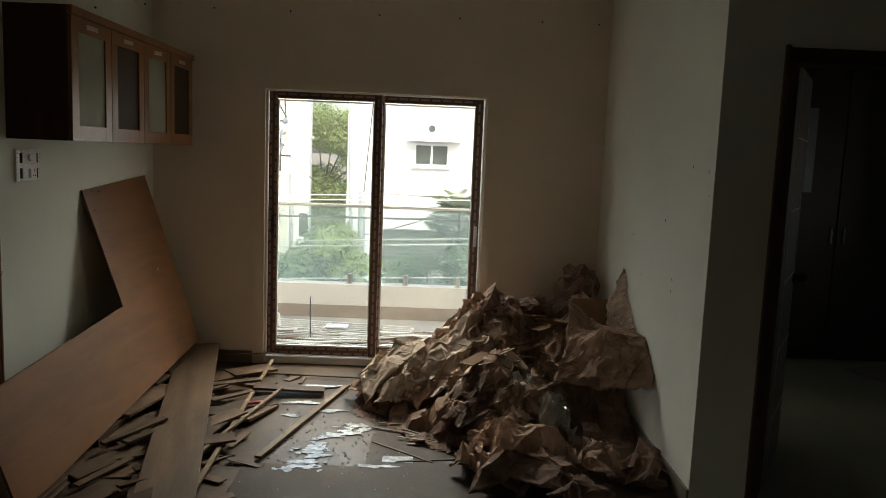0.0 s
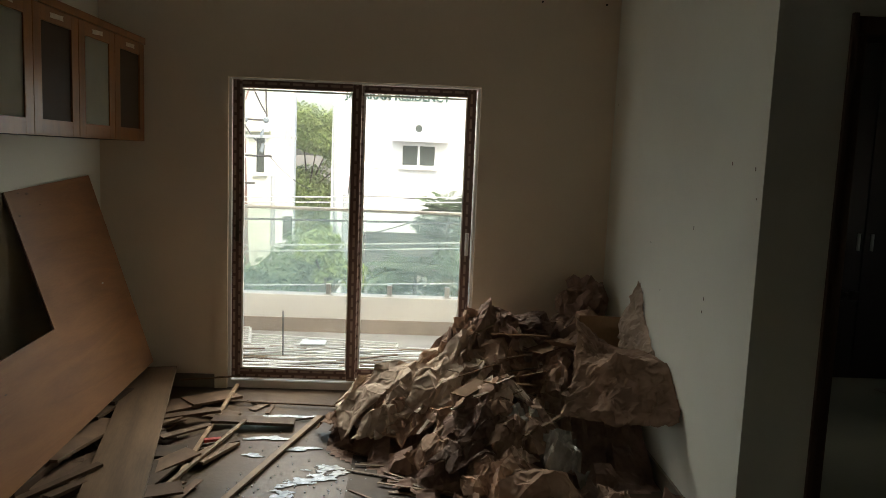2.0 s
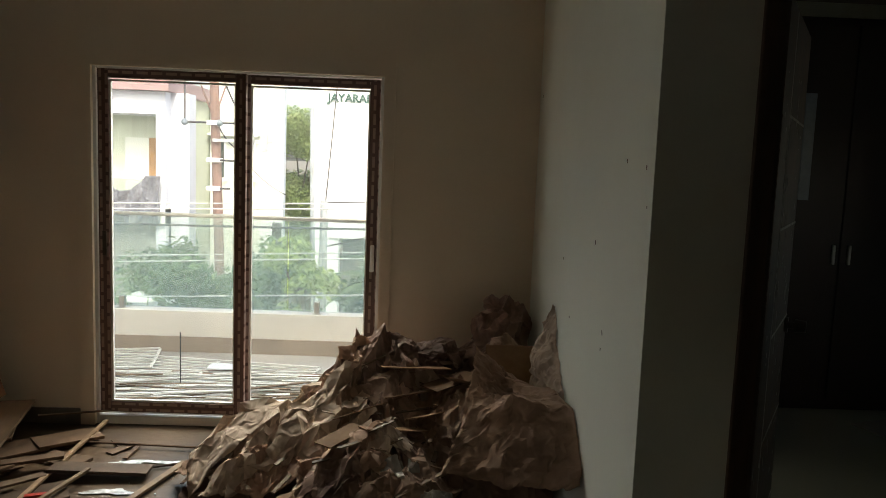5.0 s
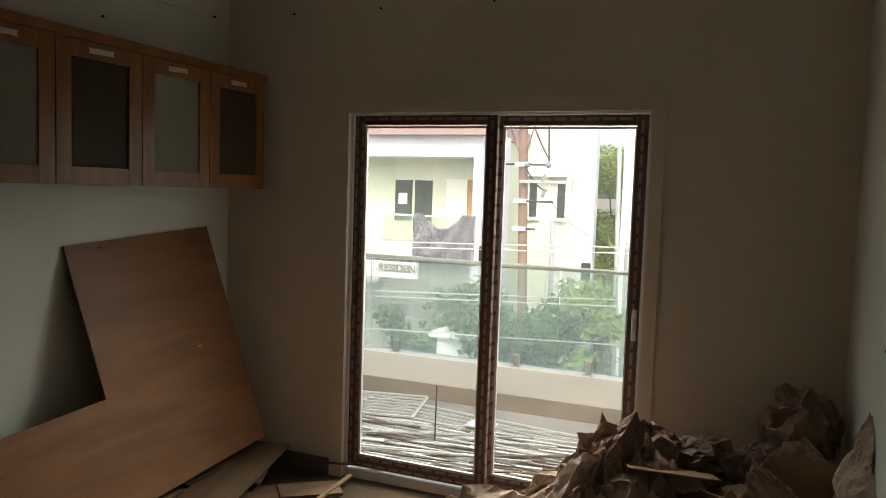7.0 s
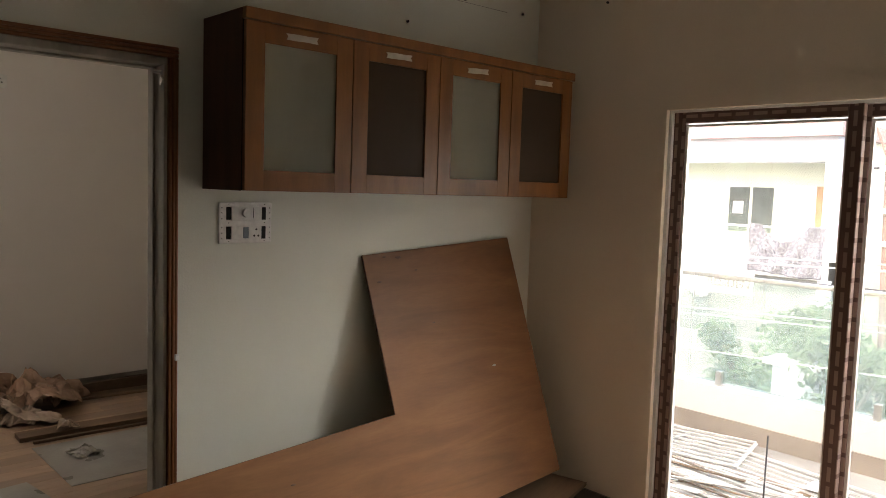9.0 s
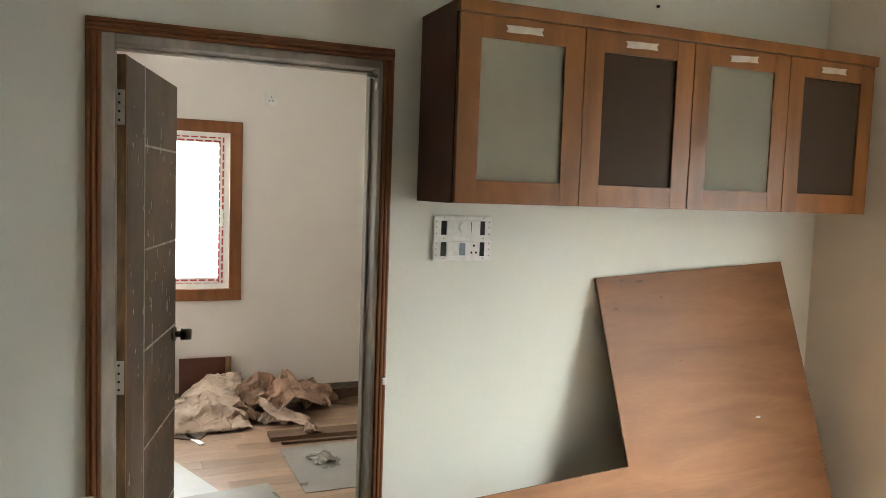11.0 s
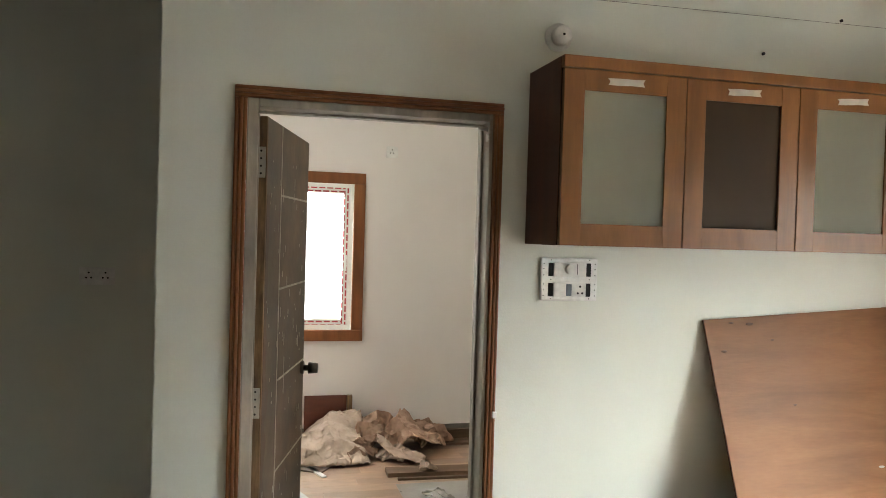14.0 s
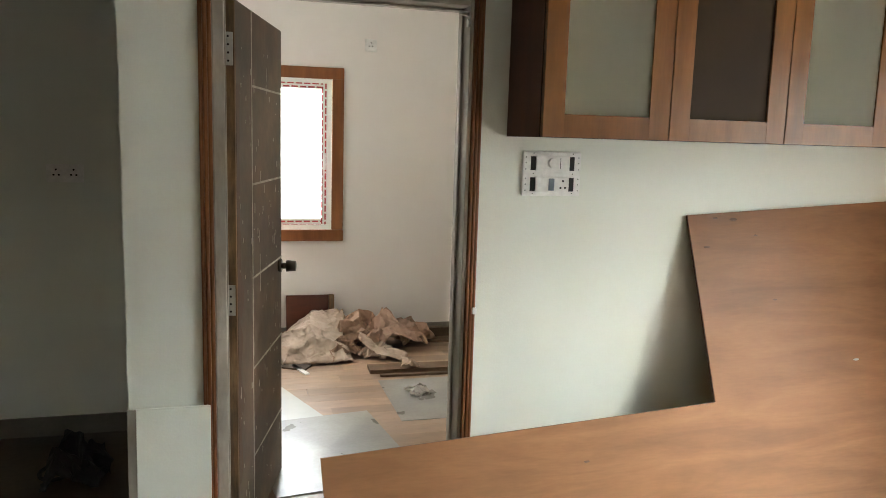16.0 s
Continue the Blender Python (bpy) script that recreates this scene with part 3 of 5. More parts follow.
for k in range(4):
    y0, y1 = CY0 + k * UW + 0.002, CY0 + (k + 1) * UW - 0.002
    z0, z1 = CZ0, CZ1 - 0.043
    sw_, tw = 0.074, 0.07
    d = part("door", ring(CX - 0.02, CX - 0.005, (y0 + 0.001, z0 + 0.001, y1 - 0.001, z1 - 0.001), (y0 + sw_ - 0.001, z0 + sw_ - 0.001, y1 - sw_ + 0.001, z1 - tw + 0.001)), LAMV, cab, "framed walnut door")
    for a in (y0, y1 - sw_):
        part("stile", box(B(), (CX - 0.005, a, z0), (CX, a + sw_, z1), 0.0015), LAMV, d)
    for a, b in ((z0, z0 + sw_), (z1 - tw, z1)):
        part("rail", box(B(), (CX - 0.005, y0 + sw_, a), (CX - 0.0003, y1 - sw_, b), 0.001), LAM, d)
    if k in (0, 2):
        p = part("pane", box(B(), (CX - 0.012, y0 + sw_ - 0.004, z0 + sw_ - 0.004), (CX - 0.008, y1 - sw_ + 0.004, z1 - tw + 0.004)), FROST, d, "frosted glass pane")
        p.visible_shadow = False
    else:
        part("pane", box(B(), (CX - 0.014, y0 + sw_ - 0.004, z0 + sw_ - 0.004), (CX - 0.01, y1 - sw_ + 0.004, z1 - tw + 0.004)), BROWNGLASS, d, "dark brown glass pane")
    yc, zc = (y0 + y1) / 2, z1 - 0.034
    bm = B()
    m = Matrix.Translation((CX + 0.0006, yc, zc)) @ Matrix.Rotation(radians(rnd.uniform(-1, 4)), 4, "X")
    outline = [(-0.068, -0.011), (-0.03, -0.012), (0.02, -0.0105), (0.066, -0.013), (0.06, 0.0), (0.068, 0.012), (0.03, 0.0105), (-0.02, 0.012), (-0.07, 0.011), (-0.062, 0.002)]
    f = bm.faces.new([bm.verts.new(m @ Vector((0, a, b))) for a, b in outline])
    r = bmesh.ops.extrude_face_region(bm, geom=[f])
    bmesh.ops.translate(bm, verts=[v for v in r["geom"] if isinstance(v, bmesh.types.BMVert)], vec=(0.001, 0, 0))
    part("tape_strip", bm, MASK, d, "torn strip of masking tape")

# ---- fittings on the walls ----
sw = thing("switch_box", "open white modular switch box with missing covers", "switch box")
bm = B()
box(bm, (LW, 3.905, 1.39), (LW + 0.012, 4.134, 1.552), 0.006)
part("plate", bm, PLASTIC, sw)
for z0 in (1.403, 1.479):
    part("recess", box(B(), (LW + 0.011, 3.934, z0 + 0.004), (LW + 0.0125, 4.106, z0 + 0.054)), HOLE, sw, "dark open back box")
    part("module", box(B(), (LW + 0.012, 3.954, z0 + 0.001), (LW + 0.017, 4.086, z0 + 0.057), 0.003), PLASTIC, sw, "white switch modules")
part("dimmer", rod(B(), (LW + 0.017, 4.015, 1.51), (LW + 0.03, 4.015, 1.51), 0.017, 18), PLASTIC, sw, "round fan regulator")
part("switch", box(B(), (LW + 0.017, 4.005, 1.41), (LW + 0.0195, 4.027, 1.454), 0.002), GREYPL, sw, "grey rocker switch")
part("gap_line", box(B(), (LW + 0.0168, 4.048, 1.49), (LW + 0.0175, 4.05, 1.53)), HOLE, sw)
for dy, dz in ((4.062, 1.445), (4.053, 1.42), (4.071, 1.42)):
    part("socket_hole", rod(B(), (LW + 0.0165, dy, dz), (LW + 0.0176, dy, dz), 0.0042, 10), HOLE, sw)
bm = B()
for z in (1.41, 1.432, 1.453, 1.487, 1.51, 1.53):
    for y in (3.916, 4.123):
        rod(bm, (LW + 0.0115, y, z), (LW + 0.0128, y, z), 0.0022, 8)
for y in (3.945, 4.1):
    for z in (1.399, 1.471, 1.544):
        rod(bm, (LW + 0.0115, y, z), (LW + 0.0128, y, z), 0.002, 8)
tagged(part("screw_hole", bm, HOLE, sw), kind="stuff")

rose = thing("wall_lamp_base", "round white lamp base on the wall above the cabinet", "lamp base")
part("base", rod(B(), (LW, 3.945, 2.37), (LW + 0.022, 3.945, 2.37), 0.05, 24), PLASTIC, rose, "", True)
part("cap", rod(B(), (LW + 0.022, 3.945, 2.37), (LW + 0.065, 3.945, 2.37), 0.035, 24, 0.032), PLASTIC, rose, "", True)
part("hole", rod(B(), (LW + 0.0645, 3.945, 2.37), (LW + 0.066, 3.945, 2.37), 0.005, 10), HOLE, rose)


def socket(name, m, label, w=0.17):
    s = thing(name, label, "socket", m=m)
    part("plate", box(B(), (-w / 2, 0, -0.045), (w / 2, 0.01, 0.045), 0.003), PLASTIC, s)
    for cx in ((-0.04, 0.04) if w > 0.12 else (0.0,)):
        for dx, dz in ((0, 0.018), (-0.012, -0.008), (0.012, -0.008)):
            part("socket_hole", rod(B(), (cx + dx, 0.0095, dz), (cx + dx, 0.0108, dz), 0.005, 10), HOLE, s)
    return s


socket("wall_socket", pose(-3.42, 2.09, 1.36, 0, 0, -90), "white double socket on the corridor wall")
socket("wall_socket", pose(-5.1, 3.914, 2.266, 0, 0, -90), "small white socket high on the bedroom wall", 0.09)

rnd = random.Random(3)


def nail(x, y, z, ax):
    bm = B()
    d = Vector({"x": (1, 0, 0), "-x": (-1, 0, 0), "-y": (0, -1, 0)}[ax])
    p = Vector((x, y, z))
    rod(bm, p, p + d * 0.008, 0.0062, 8)
    return whole("wall_plug", bm, HOLE, "small dark drilled plug in the plaster", "wall plug", group="plugs in the wall")


for x in (-1.403, -0.862, -0.228, 0.346, 0.939, 1.35):
    nail(x, FW, 2.58, "-y")
for y, z in ((5.193, 2.556), (4.829, 2.389), (5.62, 2.56)):
    nail(LW, y, z, "x")
bm = B()
for y, z in ((3.832, 1.595), (3.619, 1.576), (3.592, 1.469), (4.018, 1.008), (4.807, 1.171), (5.66, 1.95), (4.03, 0.95), (4.6, 0.95), (4.2, 1.3)):
    a = rnd.uniform(-0.5, 0.5)
    box(bm, (-0.0015, -0.0018, -0.006), (0.001, 0.0018, rnd.uniform(0.0, 0.014)), 0, Matrix.Translation((RW, y, z)) @ Matrix.Rotation(a, 4, "X"))
whole("wall_scratches", bm, BAREVENEER, "small dark chips and scratches in the plaster", "scratches", kind="structure")

bm = B()
rod(bm, (LW + 0.002, 3.98, 2.527), (LW + 0.002, 5.5, 2.548), 0.0009, 6)
whole("wall_wire", bm, SKIRT, "thin brown wire stretched along the wall above the cabinet", "wire")

# ---- papers ----
def ridge(q, octaves=4):
    """Sharp connected ridges between smooth hollows, from 0 down."""
    a, f, o = 1.0, 1.0, 0.0
    for k in range(octaves):
        o -= a * abs(noise.noise(q * f + Vector((3.1 * k, 1.7 * k, 0))))
        a, f = a * 0.52, f * 2.07
    return o


def folded(seed, w, h, folds, amp, n=30):
    """A crumpled sheet: large facets between random folds, each broken by finer creases; returns points and faces."""
    r = np.random.RandomState(seed)
    cx = max(3, folds // 2)
    cy = max(3, int(cx * h / w + 0.5))
    k1 = amp / 75.0
    u, v = np.meshgrid(np.linspace(-1, 1, cx + 1), np.linspace(-1, 1, cy + 1))
    rim = np.maximum(abs(u), abs(v))
    c = np.stack([u * w / 2, v * h / 2, np.zeros_like(u)], 2)
    c[..., 0] += r.uniform(-0.5, 0.5, u.shape) * w / cx
    c[..., 1] += r.uniform(-0.5, 0.5, u.shape) * h / cy
    c[..., 2] = (0.5 * (1 - rim ** 2) * r.uniform(0.5, 1.2, u.shape) + r.uniform(0, 0.45, u.shape)) * k1 * min(w, h)

    def finer(c, k, jit, jz):
        ny, nx = c.shape[0] - 1, c.shape[1] - 1
        fy, fx = np.linspace(0, ny, ny * k + 1), np.linspace(0, nx, nx * k + 1)
        iy, ix = np.minimum(fy.astype(int), ny - 1), np.minimum(fx.astype(int), nx - 1)
        ty, tx = (fy - iy)[:, None, None], (fx - ix)[None, :, None]
        a, b, d, e = c[iy][:, ix], c[iy][:, ix + 1], c[iy + 1][:, ix], c[iy + 1][:, ix + 1]
        low = a + (b - a) * tx + (e - b) * ty
        high = a + (e - d) * tx + (d - a) * ty
        o = np.where(tx >= ty, low, high)
        o[..., :2] += r.uniform(-jit, jit, o[..., :2].shape)
        o[..., 2] += r.uniform(-jz, jz, o[..., 2].shape)
        return o

    s = min(w / cx, h / cy)
    c = finer(c, 2, s * 0.22, s * 0.27)
    c = finer(c, 2, s * 0.1, s * 0.12)
    c = finer(c, 2, s * 0.018, s * 0.018)
    ny, nx = c.shape[0] - 1, c.shape[1] - 1
    p = c.reshape(-1, 3)
    p = p - (p.max(0) + p.min(0)) / 2
    faces = []
    for j in range(ny):
        for i in range(nx):
            q = (j * (nx + 1) + i, j * (nx + 1) + i + 1, (j + 1) * (nx + 1) + i + 1, (j + 1) * (nx + 1) + i)
            faces += [(q[0], q[1], q[2]), (q[0], q[2], q[3])]
    return p, faces


def sheet_object(name, p, faces, material, label, category, group, m=None):
    me = bpy.data.meshes.new(name)
    me.from_pydata([tuple(q) for q in p], [], faces)
    me.materials.append(material)
    ob = new(name, me)
    if m is not None:
        ob.matrix_world = m
    mod = ob.modifiers.new("thickness", "SOLIDIFY")
    mod.thickness = 0.0012
    for poly in me.polygons:
        poly.use_smooth = True
    me.set_sharp_from_angle(angle=radians(20))
    return tagged(ob, label, category, group)


HUMPS = ((1.27, 5.5, 0.66, 0.42), (0.65, 5.2, 0.55, 0.5), (1.15, 4.95, 0.52, 0.42), (0.62, 4.65, 0.32, 0.42), (0.2, 4.93, 0.29, 0.34), (0.78, 4.35, 0.14, 0.28), (0.8, 3.95, 0.06, 0.3), (1.3, 3.9, 0.05, 0.25))


def heap(x, y):
    return max(h * math.exp(-((x - cx) ** 2 + (y - cy) ** 2) / s ** 2) for cx, cy, h, s in HUMPS)


# the heap's core
gx, gy = np.meshgrid(np.linspace(-0.25, RW - 0.02, 60), np.linspace(3.65, FW - 0.02, 72))
core = [(x, y, max(0.003, heap(x, y) - 0.03 + 0.05 * noise.cell(Vector((x * 9, y * 9, 0))) - 0.02)) for x, y in zip(gx.ravel(), gy.ravel())]
fc = [(j * 60 + i, j * 60 + i + 1, (j + 1) * 60 + i + 1, (j + 1) * 60 + i) for j in range(71) for i in range(59) if heap(core[j * 60 + i][0], core[j * 60 + i][1]) > 0.03]
me = bpy.data.meshes.new("paper_scraps")
me.from_pydata(core, [], fc)
me.materials.append(SACK)
tagged(new("paper_scraps", me), "dense layer of trodden brown paper scraps", "paper scraps", kind="stuff")


def paper(seed, x, y, w, h, high, material, folds=11, amp=75, turn=0.0, sink=0.03, label="crumpled brown kraft paper sheet", cat="wrapping paper", group="papers on the heap", name="crumpled_paper", base=None):
    p, f = folded(seed, w, h, folds, amp)
    ext = p.max(0) - p.min(0)
    p[:, 2] *= high / max(0.01, ext[2])
    s = min(1.0, w * 1.05 / max(ext[0], 0.01), h * 1.25 / max(ext[1], 0.01))
    p[:, :2] *= max(s, 0.75)
    a = radians(turn)
    c, sn = math.cos(a), math.sin(a)
    p[:, :2] = p[:, :2] @ np.array([[c, sn], [-sn, c]])
    p[:, 0] += x
    p[:, 1] += y
    if base is None:
        p[:, 0] = np.minimum(p[:, 0], RW - 0.006)
        p[:, 1] = np.minimum(p[:, 1], FW - 0.02)
        hz = np.array([heap(a_, b_) for a_, b_ in p[:, :2]])
        p[:, 2] += high / 2 + hz * 0.85 + (0.15 * heap(x, y)) - sink
    else:
        p[:, 2] += high / 2 + base
    p[:, 2] = np.maximum(p[:, 2], 0.004)
    return sheet_object(name, p, f, material, label, cat, group)


SHEETS = [
    (1, 0.12, 5.0, 0.7, 0.5, 0.24, KRAFTPALE, 10), (2, 0.38, 4.9, 0.5, 0.45, 0.24, KRAFTPALE, 15), (3, -0.12, 4.98, 0.4, 0.35, 0.14, KRAFT, 40),
    (4, 0.06, 4.76, 0.34, 0.28, 0.13, KRAFTPALE, 70), (5, 0.3, 4.7, 0.42, 0.3, 0.16, KRAFT, -20), (6, 0.6, 4.72, 0.5, 0.42, 0.16, KRAFT, 30),
    (7, 0.86, 4.66, 0.5, 0.4, 0.15, KRAFT, 70), (8, 0.72, 4.95, 0.5, 0.36, 0.14, KRAFT, 20), (9, 0.5, 4.5, 0.4, 0.3, 0.14, SACK, 50),
    (10, 0.75, 4.42, 0.4, 0.3, 0.14, KRAFT, 10), (12, 0.95, 4.9, 0.4, 0.3, 0.13, KRAFT, 60), (13, 1.12, 5.15, 0.4, 0.3, 0.13, KRAFT, 0),
    (14, 0.35, 4.42, 0.3, 0.22, 0.1, KRAFT, 35), (15, 0.55, 4.2, 0.3, 0.22, 0.12, KRAFT, 80),
    (19, 0.75, 3.82, 0.42, 0.3, 0.12, SACK, 30),
    (25, 1.0, 5.45, 0.5, 0.4, 0.14, SACK, 0), (26, 0.45, 4.95, 0.3, 0.3, 0.2, KRAFT, 60),
    (33, 0.24, 4.9, 0.55, 0.45, 0.18, KRAFTPALE, 25), (34, 0.02, 4.86, 0.4, 0.34, 0.14, KRAFTPALE, 50),
]
for seed, x, y, w, h, high, mm, turn in SHEETS:
    paper(seed, x, y, w, h, high, mm, turn=turn, label={KRAFT: "crumpled brown kraft paper sheet", KRAFTPALE: "creased pale wrapping paper sheet", SACK: "crushed dark brown paper"}[mm])
for seed, x, y, w, h, high, turn in ((41, 0.54, 5.2, 0.38, 0.46, 0.3, 20), (42, 0.62, 5.28, 0.42, 0.45, 0.27, 60), (43, 0.84, 5.3, 0.4, 0.4, 0.22, 100)):
    paper(seed, x, y, w, h, high, SACK, folds=14, amp=85, turn=turn, sink=0.07, label="crushed dark brown paper sack", cat="paper sack", name="paper_sack", group="sacks on the heap")
more = random.Random(77)
for k in range(72):
    x, y = more.uniform(0.0, 1.35), more.uniform(4.2, 5.4)
    if (x < 0.35 and y < 4.6) or (x > 0.88 and y < 4.62):
        continue
    w = more.uniform(0.13, 0.34)
    mm = more.choice((KRAFT, KRAFT, SACK, KRAFTPALE, SACK))
    paper(200 + k, x, y, w, w * more.uniform(0.6, 0.9), w * more.uniform(0.3, 0.5), mm, folds=more.choice((6, 8, 10)), turn=more.uniform(0, 180), sink=0.0, label={KRAFT: "crumpled brown kraft paper sheet", KRAFTPALE: "creased pale wrapping paper sheet", SACK: "crushed dark brown paper"}[mm])


def balled(name, x, y, z, rx, rz, seed, material, label, cat):
    """Paper crushed into a ball: random facets, each broken by finer creases."""
    r = random.Random(seed)
    bm = B()
    bmesh.ops.create_icosphere(bm, subdivisions=3, radius=1)
    for v in bm.verts:
        d = v.co.normalized()
        v.co = d * (1.15 + 0.75 * ridge(d * 1.7 + Vector((seed, seed * 0.3, 0)), 2) + r.uniform(-0.1, 0.1)) + Vector((r.uniform(-0.07, 0.07), r.uniform(-0.07, 0.07), r.uniform(-0.07, 0.07)))
    for jit in (0.045, 0.018):
        bmesh.ops.subdivide_edges(bm, edges=bm.edges[:], cuts=1)
        bmesh.ops.triangulate(bm, faces=bm.faces[:])
        for v in bm.verts:
            v.co += Vector((r.uniform(-jit, jit), r.uniform(-jit, jit), r.uniform(-jit, jit)))
    for v in bm.verts:
        v.co = Vector((min(RW - 0.008, x + v.co.x * rx), min(FW - 0.02, y + v.co.y * rx), max(0.004, z + v.co.z * rz)))
    ob = whole(name, bm, material, label, cat, smooth=True)
    ob.data.set_sharp_from_angle(angle=radians(20))
    return ob


balled("paper_bag", 1.27, 5.54, 0.69, 0.155, 0.19, 5, SACK, "balled brown paper bag against the wall", "paper bag")
balled("paper_sack", 0.53, 5.2, 0.5, 0.14, 0.19, 9, KRAFT, "stuffed dark brown paper sack on the heap", "paper sack")
balled("paper_sack", 0.68, 5.28, 0.57, 0.15, 0.13, 12, SACK, "stuffed dark brown paper sack on the heap", "paper sack")
balled("paper_sack", 0.9, 5.34, 0.56, 0.16, 0.1, 15, SACK, "stuffed dark brown paper sack on the heap", "paper sack")
balled("paper_sack", 0.42, 5.12, 0.36, 0.13, 0.16, 19, KRAFT, "stuffed brown paper sack on the heap", "paper sack")
# front sheets on the floor
for seed, x, y, w, h, high, mm, turn in ((61, 0.74, 4.12, 0.52, 0.34, 0.2, KRAFT, 5), (62, 0.66, 3.74, 0.55, 0.36, 0.18, SACK, 10), (63, 1.1, 3.86, 0.3, 0.34, 0.2, KRAFT, 30), (64, 1.34, 3.88, 0.26, 0.34, 0.2, SACK, -35), (65, 0.95, 3.62, 0.36, 0.3, 0.1, SACK, 0), (66, 0.48, 3.86, 0.24, 0.3, 0.18, KRAFT, 60)):
    paper(seed, x, y, w, h, high, mm, folds=6, amp=70, turn=turn, base=0.0, label="stiff creased brown paper on the floor", group="papers on the floor")
paper(71, 0.93, 4.28, 0.22, 0.3, 0.24, POLY, folds=9, amp=80, turn=0, sink=0.02, label="crumpled clear plastic bag", cat="plastic bag", name="plastic_bag")
paper(72, 0.76, 4.5, 0.24, 0.2, 0.12, POLY, folds=9, amp=80, turn=40, sink=0.02, label="crumpled clear plastic bag", cat="plastic bag", name="plastic_bag")


def draped(name, corners, seed, rough, material, label, cat, n=26):
    """A sheet hung between four corners, creased at random."""
    c = [np.array(q, float) for q in corners]
    r = np.random.RandomState(seed)
    u, v = np.meshgrid(np.linspace(0, 1, n + 1), np.linspace(0, 1, n + 1))
    u, v = u.ravel()[:, None], v.ravel()[:, None]
    p = c[0] * (1 - u) * (1 - v) + c[1] * u * (1 - v) + c[2] * u * v + c[3] * (1 - u) * v
    nr = np.cross(c[1] - c[0], c[3] - c[0])
    nr = nr / np.linalg.norm(nr)
    s = max(np.linalg.norm(c[1] - c[0]), np.linalg.norm(c[3] - c[0]))
    for k in range(14):
        a = r.uniform(0, 2 * math.pi)
        t = np.abs((u - r.uniform()) * math.cos(a) + (v - r.uniform()) * math.sin(a))
        p = p + nr * np.minimum(t, r.uniform(0.1, 0.4)) * r.uniform(-1, 1) * rough * s
    p = p + nr * np.array([[0.35 * rough * s * ridge(Vector((float(a) * 2.2, float(b) * 2.2, seed)), 4)] for a, b in zip(u, v)])
    p[:, 0] = np.minimum(p[:, 0], RW - 0.004)
    f = [(j * (n + 1) + i, j * (n + 1) + i + 1, (j + 1) * (n + 1) + i + 1, (j + 1) * (n + 1) + i) for j in range(n) for i in range(n)]
    return sheet_object(name, p, f, material, label, cat, "papers on the heap")


def tented(name, rows, seed, rough, material, label, cat, n=16, rag=0.0, group="papers on the heap"):
    """A stiff sheet folded over rows of three supports each, with creases and an uneven rim."""
    c = np.array(rows, float)
    r = np.random.RandomState(seed)
    ny = (c.shape[0] - 1) * n
    nx = (c.shape[1] - 1) * n
    p = []
    for j in range(ny + 1):
        a, fa = min(j // n, c.shape[0] - 2), j / n - min(j // n, c.shape[0] - 2)
        for i in range(nx + 1):
            b, fb = min(i // n, c.shape[1] - 2), i / n - min(i // n, c.shape[1] - 2)
            q = c[a, b] * (1 - fa) * (1 - fb) + c[a, b + 1] * (1 - fa) * fb + c[a + 1, b] * fa * (1 - fb) + c[a + 1, b + 1] * fa * fb
            w = Vector(q * 5) + Vector((seed * 3.1, 0, 0))
            d = rough * Vector((ridge(w, 3) + 0.5, ridge(w + Vector((9, 0, 0)), 3) + 0.5, ridge(w + Vector((0, 9, 0)), 3) + 0.5))
            q = q + np.array(d) + r.uniform(-1, 1, 3) * rough * 0.05
            if i in (0, nx) or j in (0, ny):
                q = q + r.uniform(-1, 1, 3) * rag
            p.append(q)
    p = np.array(p)
    p[:, 0] = np.minimum(p[:, 0], RW - 0.004)
    f = []
    for j in range(ny):
        for i in range(nx):
            q = (j * (nx + 1) + i, j * (nx + 1) + i + 1, (j + 1) * (nx + 1) + i + 1, (j + 1) * (nx + 1) + i)
            f += [(q[0], q[1], q[2]), (q[0], q[2], q[3])]
    return sheet_object(name, p, f, material, label, cat, group)


tented("kraft_paper_sheet", [[(0.93, 4.38, 0.33), (1.2, 4.24, 0.34), (1.435, 4.13, 0.4)], [(0.98, 4.47, 0.45), (1.2, 4.46, 0.63), (1.435, 4.4, 0.62)], [(1.05, 4.7, 0.66), (1.2, 4.7, 0.55), (1.42, 4.62, 0.6)], [(1.07, 4.92, 0.74), (1.24, 4.95, 0.58), (1.42, 4.9, 0.56)]], 5, 0.045, KRAFT, "large stiff brown kraft sheet folded over the heap", "wrapping paper")
draped("cardboard_sheet", [(1.13, 4.98, 0.54), (1.4, 4.96, 0.54), (1.41, 5.05, 0.71), (1.14, 5.05, 0.71)], 9, 0.03, CARD, "brown card sheet standing on the heap", "cardboard")
tented("paper_strip", [[(1.34, 4.92, 0.54), (1.4, 4.78, 0.55), (1.43, 4.55, 0.58)], [(1.36, 4.94, 0.68), (1.38, 4.84, 0.68), (1.437, 4.72, 0.68)], [(1.385, 4.95, 0.8), (1.41, 4.9, 0.8), (1.437, 4.82, 0.78)], [(1.42, 4.93, 0.93), (1.425, 4.91, 0.92), (1.437, 4.88, 0.9)]], 12, 0.045, KRAFTPALE, "pale plastic-coated paper leaning on the wall", "wrapping paper", 8, 0.006)

# boards and strips among the paper
rnd = random.Random(21)


def slab(name, x, y, z, l, w, t, turn, tilt, material, label, cat, group, roll=0.0):
    bm = box(B(), (-l / 2, -w / 2, 0), (l / 2, w / 2, t), min(0.002, t / 4))
    ob = new(name, mesh_of(bm, name, material))
    ob.matrix_world = pose(x, y, z, roll, tilt, turn)
    return tagged(ob, label, cat, group)


